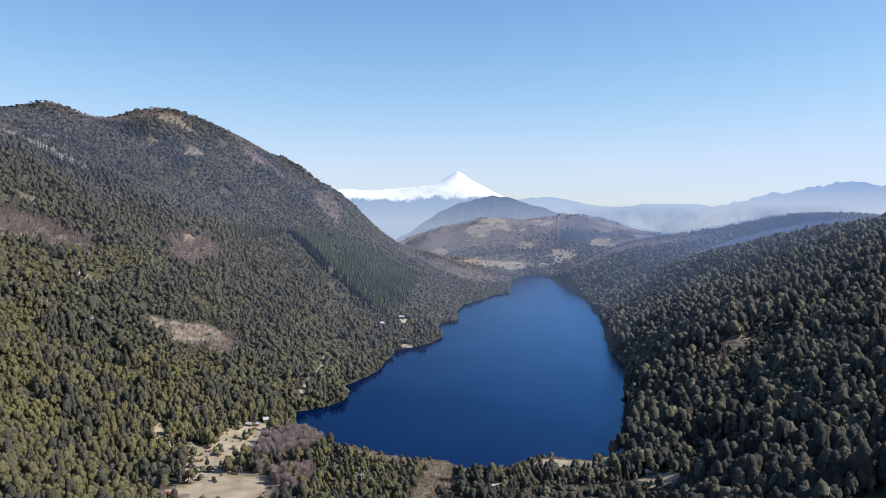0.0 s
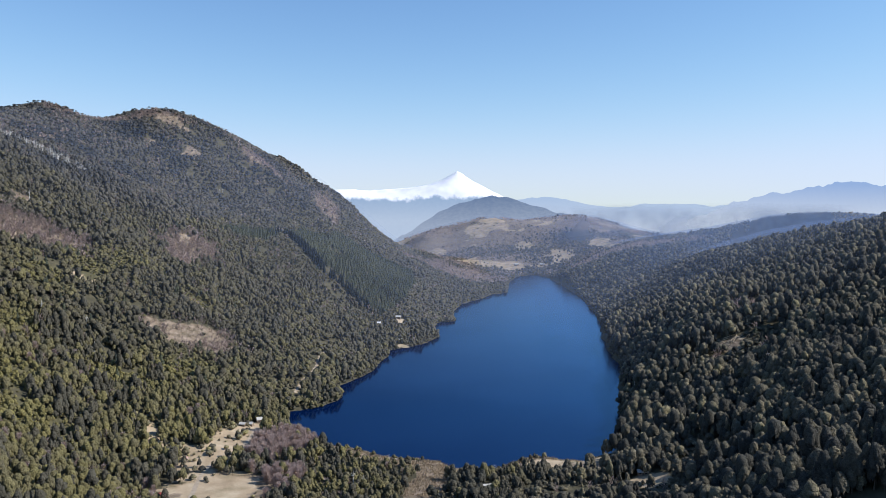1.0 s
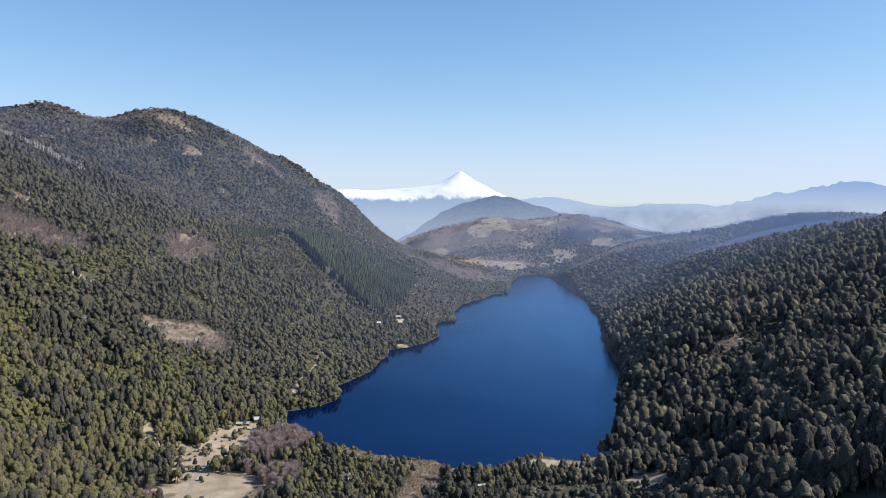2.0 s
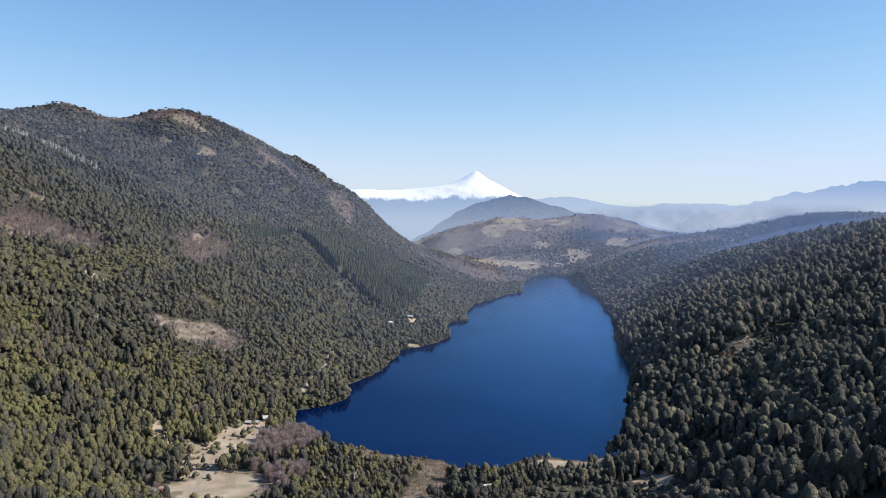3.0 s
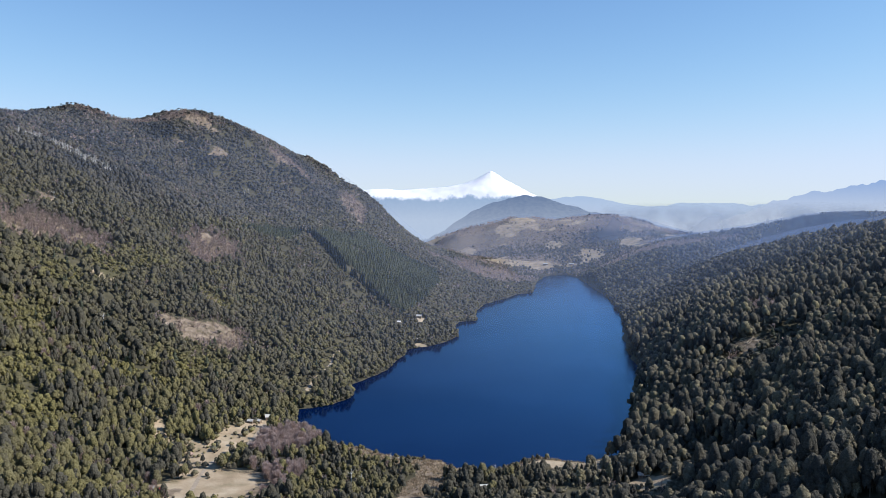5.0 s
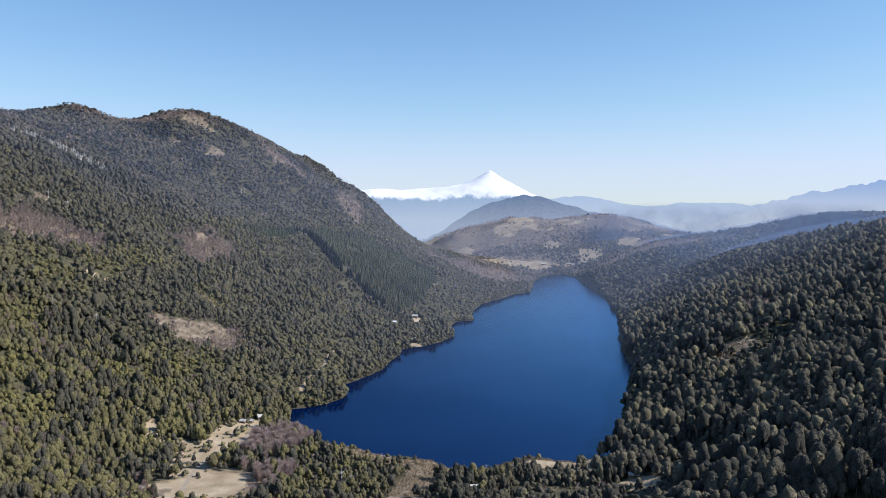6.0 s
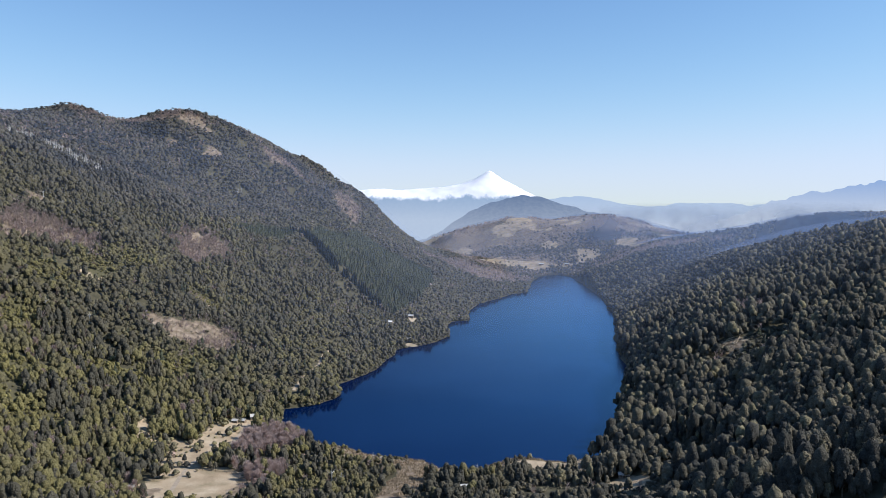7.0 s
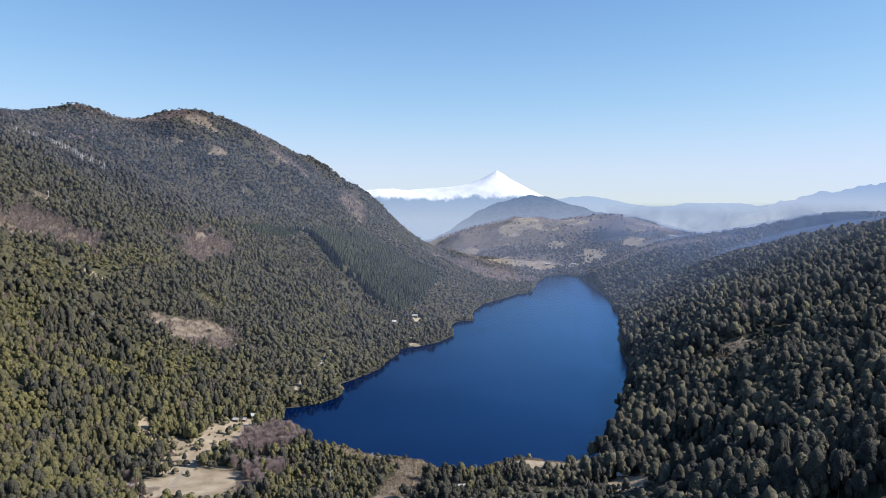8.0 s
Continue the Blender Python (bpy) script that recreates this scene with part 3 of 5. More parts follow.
build_range("backdrop_range_right", "mountain range with uneven crest and blue haze painted as glow", 1480, 4200, 4420, 4800,
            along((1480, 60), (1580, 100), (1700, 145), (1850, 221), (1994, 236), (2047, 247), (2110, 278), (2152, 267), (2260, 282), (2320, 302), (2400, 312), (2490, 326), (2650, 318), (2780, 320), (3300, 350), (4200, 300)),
            distance_material("right_range_haze_glow", linear(205, 215, 228), linear(154, 181, 221), 120, 330, 0.94), 61, 34, nx=260)
build_range("backdrop_hill_dark", "wooded hill behind the farmland with dark blue haze painted as glow", -330, 1300, 3750, 4380,
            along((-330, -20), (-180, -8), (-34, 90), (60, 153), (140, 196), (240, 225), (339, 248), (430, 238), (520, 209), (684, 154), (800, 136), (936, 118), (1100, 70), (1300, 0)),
            distance_material("dark_hill_haze_glow", linear(176, 190, 212), linear(118, 142, 178), 70, 235, 0.72), 71, 22, peak_y=0.7)


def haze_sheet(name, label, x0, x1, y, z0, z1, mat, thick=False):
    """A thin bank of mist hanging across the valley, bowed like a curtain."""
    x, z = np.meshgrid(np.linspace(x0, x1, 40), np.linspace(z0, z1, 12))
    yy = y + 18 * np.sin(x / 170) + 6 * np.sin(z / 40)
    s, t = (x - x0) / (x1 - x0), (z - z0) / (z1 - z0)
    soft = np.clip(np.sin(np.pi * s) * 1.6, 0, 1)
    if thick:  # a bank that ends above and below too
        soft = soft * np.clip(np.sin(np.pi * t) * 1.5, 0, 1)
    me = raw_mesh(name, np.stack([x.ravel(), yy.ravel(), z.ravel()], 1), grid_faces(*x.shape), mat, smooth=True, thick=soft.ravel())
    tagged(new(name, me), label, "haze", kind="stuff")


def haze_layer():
    """One thin sheet over the tree tops with distance haze painted on; it thickens down the valley."""
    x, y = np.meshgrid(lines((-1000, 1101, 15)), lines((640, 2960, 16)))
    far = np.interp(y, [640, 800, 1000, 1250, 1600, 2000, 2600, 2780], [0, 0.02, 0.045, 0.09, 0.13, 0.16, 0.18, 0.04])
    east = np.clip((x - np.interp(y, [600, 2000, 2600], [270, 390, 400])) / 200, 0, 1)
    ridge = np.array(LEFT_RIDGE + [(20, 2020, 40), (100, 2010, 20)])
    short = np.clip((np.interp(x, ridge[:, 0], ridge[:, 1]) - 60 - y) / 180, 0, 1)                 # fades out before the high crest, so no rim shows above it
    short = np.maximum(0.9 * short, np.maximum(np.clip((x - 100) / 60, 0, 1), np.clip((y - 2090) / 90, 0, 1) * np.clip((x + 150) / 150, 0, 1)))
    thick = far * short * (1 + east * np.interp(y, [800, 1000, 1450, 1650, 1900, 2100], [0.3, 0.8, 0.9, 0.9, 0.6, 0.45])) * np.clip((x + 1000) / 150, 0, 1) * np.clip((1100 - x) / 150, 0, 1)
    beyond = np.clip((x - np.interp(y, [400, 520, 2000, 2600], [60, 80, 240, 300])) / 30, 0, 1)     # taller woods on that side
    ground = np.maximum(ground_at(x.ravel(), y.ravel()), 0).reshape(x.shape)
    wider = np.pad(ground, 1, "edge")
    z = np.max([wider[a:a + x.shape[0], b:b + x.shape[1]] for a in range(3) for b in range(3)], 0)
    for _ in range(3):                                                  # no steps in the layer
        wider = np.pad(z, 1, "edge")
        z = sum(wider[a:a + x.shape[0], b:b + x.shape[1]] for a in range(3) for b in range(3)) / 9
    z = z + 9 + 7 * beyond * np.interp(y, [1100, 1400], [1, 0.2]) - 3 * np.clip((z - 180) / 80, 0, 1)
    me = raw_mesh("painted_haze", np.stack([x.ravel(), y.ravel(), z.ravel()], 1), grid_faces(*x.shape), haze_material("painted_valley_haze", (0.335, 0.42, 0.60), 1.0, 5000, level=True), smooth=True,
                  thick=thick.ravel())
    tagged(new("painted_haze", me), "thin blue distance haze painted on a sheet over forest and lake", "haze", kind="stuff")


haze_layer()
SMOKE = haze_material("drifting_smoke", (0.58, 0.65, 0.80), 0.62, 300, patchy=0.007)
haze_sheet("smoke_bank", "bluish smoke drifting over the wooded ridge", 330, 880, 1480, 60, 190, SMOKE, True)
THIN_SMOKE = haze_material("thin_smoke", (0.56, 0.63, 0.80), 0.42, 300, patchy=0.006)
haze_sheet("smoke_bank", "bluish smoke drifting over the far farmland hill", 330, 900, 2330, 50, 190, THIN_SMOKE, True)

# ---------------------------------------------------------------- trees
_g = (1 + 5 ** 0.5) / 2
ICO_V = np.array([(-1, _g, 0), (1, _g, 0), (-1, -_g, 0), (1, -_g, 0), (0, -1, _g), (0, 1, _g), (0, -1, -_g), (0, 1, -_g), (_g, 0, -1), (_g, 0, 1),
                  (-_g, 0, -1), (-_g, 0, 1)]) / math.hypot(1, _g)
ICO_T = np.array([(0, 11, 5), (0, 5, 1), (0, 1, 7), (0, 7, 10), (0, 10, 11), (1, 5, 9), (5, 11, 4), (11, 10, 2), (10, 7, 6), (7, 1, 8), (3, 9, 4),
                  (3, 4, 2), (3, 2, 6), (3, 6, 8), (3, 8, 9), (4, 9, 5), (2, 4, 11), (6, 2, 10), (8, 6, 7), (9, 8, 1)])


def turned(rng, v):
    q = rng.normal(size=4)
    a, b, c, d = q / np.linalg.norm(q)
    m = np.array([(1 - 2 * (c * c + d * d), 2 * (b * c - a * d), 2 * (b * d + a * c)), (2 * (b * c + a * d), 1 - 2 * (b * b + d * d), 2 * (c * d - a * b)),
                  (2 * (b * d - a * c), 2 * (c * d + a * b), 1 - 2 * (b * b + c * c))])
    return v @ m.T


def finer(v, t):
    """A sphere mesh with every triangle cut in four."""
    v, cache, out = [tuple(p) for p in v], {}, []

    def middle(a, b):
        key = (min(a, b), max(a, b))
        if key not in cache:
            m = np.array(v[a]) + np.array(v[b])
            v.append(tuple(m / np.linalg.norm(m)))
            cache[key] = len(v) - 1
        return cache[key]

    for a, b, c in t:
        d, e, f = middle(a, b), middle(b, c), middle(c, a)
        out += [(a, d, f), (d, b, e), (f, e, c), (d, e, f)]
    return np.array(v), np.array(out)


SPHERES = [(ICO_V, ICO_T)]
SPHERES += [finer(*SPHERES[0])]


def broad_crown(rng, level, tufts, size, low=0.15, wide=0.5, upright=0.0, lobes=8, fine=0.0):
    """A lobed dome of foliage with loose tufts on it, for a tree one metre high; wide is the crown's half width."""
    v, t = SPHERES[level]
    v = turned(rng, v)
    bumps = rng.normal(size=(lobes, 3)) + (0, 0, 0.5)
    bumps /= np.linalg.norm(bumps, axis=1)[:, None]
    near = np.arccos(np.clip(v @ bumps.T, -1, 1))
    r = 0.70 + 0.36 * np.exp(-(near / 0.42) ** 2).max(1) + rng.normal(0, 0.03 + fine, len(v))
    d = v * r[:, None]

    def shaped(d):
        z = np.where(d[:, 2] < 0, d[:, 2] * 0.8, d[:, 2])
        pinch = 1 - upright * np.clip(z + 0.2, 0, 1.1)
        return np.stack([d[:, 0] * wide * pinch, d[:, 1] * wide * pinch, low + (1 - low) * (0.44 + 0.54 * z)], 1)

    t = t[v[t].mean(1)[:, 2] > (-0.7 if tufts > 20 else -0.35)]                                  # the underside stays open, in the dark of the wood
    used = np.unique(t)
    back = np.zeros(len(v), int)
    back[used] = np.arange(len(used))
    pieces = [(shaped(d[used] * (0.92 if tufts else 1.0)), back[t])]
    if not tufts:
        return pieces[0]
    # sprays of leaves: small bent blades that lie loosely along the lobes
    out = rng.normal(size=(tufts, 3)) + (0, 0, 0.45)
    out /= np.linalg.norm(out, axis=1)[:, None]
    hug = np.arccos(np.clip(out @ bumps.T, -1, 1)).min(1)
    far = 0.70 + 0.42 * np.exp(-(hug / 0.42) ** 2) + rng.normal(0, 0.06, tufts)
    face = out + rng.normal(0, 0.28, (tufts, 3))
    face /= np.linalg.norm(face, axis=1)[:, None]
    side = np.cross(face, rng.normal(size=(tufts, 3)))
    side /= np.linalg.norm(side, axis=1)[:, None]
    up = np.cross(face, side)
    big = (size * rng.uniform(0.6, 1.35, tufts) / wide)[:, None]
    mid = out * far[:, None]
    quad = np.stack([mid - up * big, mid + side * big * 0.8 - face * big * 0.25, mid + up * big, mid - side * big * 0.8 - face * big * 0.25], 1)
    v = shaped(quad.reshape(-1, 3))
    t = (np.array([(0, 1, 2), (0, 2, 3)])[None] + 4 * np.arange(tufts)[:, None, None]).reshape(-1, 3)
    pieces.append((v, t))
    return joined(pieces)


def clumpy_crown(rng, clumps, tufts, size, low=0.15, wide=0.5, upright=0.0):
    """A crown of several rounded boughs that grow into one another, with loose sprays of leaves, for a tree one metre high."""
    pieces, mids = [], []
    top = 1 - low
    for k in range(clumps):
        a, s = 2.4 * k + rng.uniform(-0.5, 0.5), (k + 0.5) / clumps
        up = low + top * (0.30 + 0.46 * (1 - s) + rng.uniform(-0.07, 0.07))
        out = wide * (0.12 + 0.48 * s) * (1 - upright * (up - 0.3)) * rng.uniform(0.8, 1.15) * (k > 0)
        r = rng.uniform(0.38, 0.56) * (1.15 if k == 0 else 1.0)
        v, t = ICO_V, ICO_T
        v = turned(rng, v)
        t = t[v[t].mean(1)[:, 2] > -0.4]
        used = np.unique(t)
        back = np.zeros(len(v), int)
        back[used] = np.arange(len(used))
        v = v[used] * rng.uniform(0.82, 1.18, (len(used), 1))
        mid = np.array([out * math.cos(a), out * math.sin(a), up])
        reach = np.array([wide * r, wide * r, top * r * 0.62])
        pieces.append((v * reach + mid, back[t]))
        mids.append((mid, reach))
    if tufts:
        pick = rng.integers(0, clumps, tufts)
        way = rng.normal(size=(tufts, 3)) + (0, 0, 0.5)
        way /= np.linalg.norm(way, axis=1)[:, None]
        mid = np.array([mids[k][0] for k in pick]) + way * np.array([mids[k][1] for k in pick]) * rng.uniform(0.92, 1.12, (tufts, 1))
        face = way + rng.normal(0, 0.35, (tufts, 3))
        face /= np.linalg.norm(face, axis=1)[:, None]
        side = np.cross(face, rng.normal(size=(tufts, 3)))
        side /= np.linalg.norm(side, axis=1)[:, None]
        lift = np.cross(face, side)
        big = size * rng.uniform(0.6, 1.35, (tufts, 1))
        quad = np.stack([mid - lift * big, mid + side * big * 0.8 - face * big * 0.25, mid + lift * big, mid - side * big * 0.8 - face * big * 0.25], 1)
        pieces.append((quad.reshape(-1, 3), (np.array([(0, 1, 2), (0, 2, 3)])[None] + 4 * np.arange(tufts)[:, None, None]).reshape(-1, 3)))
    return joined(pieces)


def conifer_crown(rng, tiers, sides=6, wide=0.2):
    """Ragged tiers of drooping branches round a spire."""
    pieces = []
    for k in range(tiers):
        z = 0.12 + 0.8 * k / tiers
        top = z + 1.15 / tiers + 0.08
        r = wide * (1 - 0.9 * k / tiers)
        a = np.linspace(0, 2 * math.pi, sides, endpoint=False) + rng.uniform(0, 6)
        ring = np.stack([r * np.cos(a) * rng.uniform(0.65, 1.25, sides), r * np.sin(a) * rng.uniform(0.65, 1.25, sides),
                         z + rng.uniform(-0.05, 0.05, sides)], 1)
        v = np.concatenate([ring, [(0, 0, min(top, 1.0))]])
        pieces.append((v, np.array([(i, (i + 1) % sides, sides) for i in range(sides)])))
    return joined(pieces)


def twig_crown(rng, twigs, wide=0.32, fine=0.014, stem_sides=3):
    """A leafless crown: a stem and many thin upswept branches that thin out to nothing."""
    pieces = [tube([(0, 0, 0), (0.01, 0, 0.45), (0, 0.01, 0.95)], [0.018, 0.012, 0.003], stem_sides)] if stem_sides else []
    a = rng.uniform(0, 6.28, twigs)
    z = rng.uniform(0.30, 1.0, twigs)
    out = wide * np.sqrt(np.clip(1 - ((z - 0.62) / 0.42) ** 2, 0.02, 1)) * rng.uniform(0.25, 1.0, twigs) ** 0.6
    end = np.stack([out * np.cos(a), out * np.sin(a), z], 1)
    root = end * np.array([0.25, 0.25, 1]) - np.stack([0 * z, 0 * z, rng.uniform(0.12, 0.3, twigs)], 1) + rng.normal(0, 0.03, (twigs, 3))
    root[:, 2] = np.maximum(root[:, 2], 0.08)
    b = rng.uniform(0, 6.28, twigs)
    w = fine * rng.uniform(0.6, 1.4, twigs)[:, None] * np.stack([np.cos(b), np.sin(b), 0.2 + 0 * b], 1)
    v = np.stack([root - w, root + w, end + w * 0.5, end - w * 0.5], 1).reshape(-1, 3)
    t = (np.array([(0, 1, 2), (0, 2, 3)])[None] + 4 * np.arange(twigs)[:, None, None]).reshape(-1, 3)
    return joined(pieces + [(v, t)])


def stem(height_part=0.5, r=0.022):
    return tube([(0, 0, -0.08), (0.008, 0.004, height_part)], [r, r * 0.6], 3)


def scatter(rng, step, y0, y1, jitter=0.65):
    """Places for trees, loosely spaced, over the valley's slopes."""
    ys = np.arange(y0, y1, step)
    out = []
    for k, y in enumerate(ys):
        xs = np.arange(5 - 0.65 * y, 55 + 0.63 * y, step) + (k % 2) * step / 2
        out.append(np.stack([xs, np.full(len(xs), y)], 1))
    p = np.concatenate(out)
    p = p + rng.uniform(-jitter, jitter, p.shape) * step
    x, y = p.T
    keep = shore_distance(x, y) > np.where((y < 640) & (x > -95), 2.5, -0.2)
    crest = np.interp(x, [-1250, -900, -751, -508, -306, -90], [1150, 1290, 1350, 1500, 1790, 1980])
    keep &= ~((x < -90) & (y > crest + 70))                              # behind the high ridge
    keep &= ~((x < -0.3 * (y - 1980) - 60) & (y > 1980))
    keep &= ~((x > 620) & (y > 1800) & (y < 2450))
    keep &= (x < 60) | (y > 1950) | (rng.uniform(size=len(x)) < np.interp(y, [400, 655, 665, 1300, 1500], [0.82, 0.8, 0.76, 0.64, 0.54]))
    keep &= (x >= 60) | (y > 1120) | (rng.uniform(size=len(x)) < np.where(y < 660, 0.94, 0.97))
    keep &= inside(x, y, REEDS) < 0.35 + 0.1 * value_noise(x, y, 6, 23)
    keep &= (inside(x, y, BRIGHT, 0.7) < 0.6) | (rng.uniform(size=len(x)) < 0.95)
    keep &= (y < 2480) | (rng.uniform(size=len(x)) < 0.75)
    edge = 0.35 * value_noise(x, y, 9, 21) + 0.3 * value_noise(x, y, 24, 22)
    keep &= inside(x, y, MEADOWS) + edge < 0.30
    keep &= (farmland(x, y) < 0.5) | (rng.uniform(size=len(x)) < 0.12)
    keep &= inside(x, y, SCRUB) + edge < 0.42 + 0.8 * (rng.uniform(size=len(x)) < np.where(y > 1100, 0.6, 0.42))
    keep &= in_outline(x, y, PLANTED) | (road_distance(x, y, PLANTED[:5]) > 4)   # narrow gap kept below the plantation so its edge rows show
    keep &= (road_distance(x, y, ROAD) > 6) & (road_distance(x, y, TRACK) > 3.0)
    return p[keep]


def forest_mesh(name, templates, pick, x, y, wide, tall, tint, mat, rng):
    """All these trees as one mesh: each a turned and stretched template."""
    verts, tris, tints, base = [], [], [], 0
    z = ground_at(x, y)
    ang = rng.uniform(0, 2 * math.pi, len(x))
    for k, (tv, tt) in enumerate(templates):
        i = np.flatnonzero(pick == k)
        if not len(i):
            continue
        c, s = np.cos(ang[i])[:, None], np.sin(ang[i])[:, None]
        lean = rng.normal(0, 0.03, (len(i), 2))
        v = np.empty((len(i), len(tv), 3))
        v[..., 0] = (tv[:, 0] * c - tv[:, 1] * s) * wide[i, None] + tv[:, 2] * tall[i, None] * lean[:, :1] + x[i, None]
        v[..., 1] = (tv[:, 0] * s + tv[:, 1] * c) * wide[i, None] + tv[:, 2] * tall[i, None] * lean[:, 1:] + y[i, None]
        v[..., 2] = tv[:, 2] * tall[i, None] + z[i, None] - 0.3
        verts.append(v.reshape(-1, 3))
        tris.append((tt[None] + (np.arange(len(i)) * len(tv))[:, None, None] + base).reshape(-1, 3))
        tints.append(np.repeat(tint[i], len(tv)))
        base += len(i) * len(tv)
    return raw_mesh(name, np.concatenate(verts), np.concatenate(tris), mat, np.concatenate(tints), smooth=True)


def cover(rng, x, y):
    """What grows where: kind (0 broadleaf, 1 conifer, 2 leafless), tint, height and crown width in metres."""
    n, z = len(x), ground_at(x, y)
    u = rng.uniform(size=n)
    west = x < np.interp(y, [400, 520, 2000, 2600], [-20, 0, 240, 300])
    patch, patch2 = fbm(x, y, 60, 31), fbm(x, y, 150, 37)
    bright = inside(x, y, BRIGHT, 1.0)
    low_west = west * np.clip((170 - z) / 120, 0, 1) * np.clip((1000 - y) / 350, 0, 1)
    tint = 0.25 + 0.13 * patch + rng.normal(0, 0.07, n)
    tint = tint + low_west * (0.10 + 0.16 * patch2) + west * 0.12 * np.clip((90 - z) / 60, 0, 1) * np.clip((800 - y) / 150, 0, 1) + bright * 0.2 + west * 0.07
    crest_zone = west * np.clip((z - 150) / 90, 0, 1) * (y > 950)
    tint = tint - crest_zone * (0.05 + 0.22 * (fbm(x, y, 55, 41) > 0.12))
    dark = (u < np.where(fbm(x, y, 34, 45) > 0.18, 0.5, 0.08)) & (bright < 0.6)
    tint = np.where(dark, 0.08 + 0.14 * rng.uniform(size=n), tint)
    # right-hand trees toned down further: that slope's shade put into the tint
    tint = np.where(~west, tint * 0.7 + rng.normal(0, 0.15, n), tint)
    # far trees lightened: the pallor of distance haze put into the tint
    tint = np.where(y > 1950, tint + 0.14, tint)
    size = np.clip(np.exp(rng.normal(0, 0.42, n) * np.where(y > 1120, 0.7, 1.0)), 0.4, np.where(y > 1120, 1.5, 2.0))
    tall = size ** 0.7 * np.where(west, np.where(y < 660, 7.2, np.where(y < 1120, 6.6, 6.2)), np.where(y < 1120, 10.0, 8.5))
    wide = size * np.where(west, np.where(y < 660, 4.6, np.where(y < 1120, 5.1, 5.8)), np.where(y < 660, 5.4, np.where(y < 1120, 5.7, 6.8)))
    tall = np.where(dark, tall * 1.3, np.where(bright > 0.5, tall * 0.62, tall))
    wide = np.where(bright > 0.5, wide * 0.8, wide)
    kind = np.zeros(n, int)
    v = rng.uniform(size=n)
    plant = in_outline(x, y, PLANTED) | (inside(x, y, PLANTATION, 0.15) > 0.5)
    bare = inside(x, y, LEAFLESS, 0.8)
    high = np.clip((z - 170) / 120, 0, 1) * west * (y > 1000)
    odds = np.maximum(np.clip(bare * 1.5, 0, 0.96), 0.012 + 0.05 * (patch2 > 0.1) + 0.25 * high * (patch > 0.0))
    far = np.clip((y - 1800) / 300, 0, 1)
    odds = np.where(far > 0.5, np.clip(np.interp(y, [2050, 2180, 2440, 2520], [0.6, 0.45, 0.5, 0.85]) + 0.7 * fbm(x, y, 110, 83), 0.05, 0.95), odds)
    odds = np.maximum(odds, 0.5 * inside(x, y, SCRUB, 0.5))
    kind[v < odds] = 2
    kind[plant] = 1
    young = inside(x, y, YOUNG, 0.5)
    tall, wide = tall * (1 - 0.4 * young), wide * (1 - 0.25 * young)
    verge = road_distance(x, y, [(a - 4, b - 9) for a, b in TRACK]) < 6
    tall = np.where(verge, tall * 0.5, tall)
    low = inside(x, y, [(274, 655, 34, 42, 5), (140, 426, 20, 16, 0), (172, 461, 22, 22, 0), (308, 693, 20, 20, 0), (103, 458, 32, 16, 0), (6, 436, 16, 12, 0)], 0.5)      # saplings below the felled clearing
    tall, wide = tall * (1 - 0.75 * low), wide * (1 - 0.3 * low)
    kind[(kind == 0) & (v > 0.985) & (y > 600) & (z < 190)] = 1
    tall = np.where(kind == 1, rng.uniform(8.5, 11.5, n), np.where(kind == 2, rng.uniform(7, 11, n), tall))
    wide = np.where(kind == 1, rng.uniform(11, 15, n), np.where(kind == 2, rng.uniform(9, 13, n), wide))
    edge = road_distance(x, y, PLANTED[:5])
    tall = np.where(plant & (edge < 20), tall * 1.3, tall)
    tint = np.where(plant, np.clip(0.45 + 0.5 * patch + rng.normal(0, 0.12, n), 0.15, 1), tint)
    tint = np.where(plant & (edge < 18 + 5 * patch), 0.0, tint)          # outer rows painted near black: the shade on the plantation's edge
    tint = np.where(kind == 2, np.clip(0.28 + 0.4 * patch + rng.normal(0, 0.15, n), 0, 1), tint)
    open_scrub = inside(x, y, SCRUB, 0.5)
    tall, wide = tall * (1 - 0.45 * open_scrub), wide * (1 - 0.35 * open_scrub)
    mouth = np.clip((125 - x) / 20, 0, 1) * np.clip((x + 75) / 15, 0, 1) * np.clip((540 - y) / 20, 0, 1)     # low second growth by the near shore
    tall, wide = tall * (1 - 0.3 * mouth), wide * (1 - 0.2 * mouth)
    shore = np.clip((lake_distance(x, y) - 2) / 14, 0, 1)
    fringe = np.where((y < 600) & (x < 125) & (x > -70), 0.42 + 0.58 * np.clip(shore - 0.1, 0, 1) * np.clip((lake_distance(x, y)) / 30, 0.3, 1), 0.9 + 0.1 * shore)
    return kind, np.clip(tint, 0, 1), tall * fringe, wide * (0.5 + 0.5 * fringe)


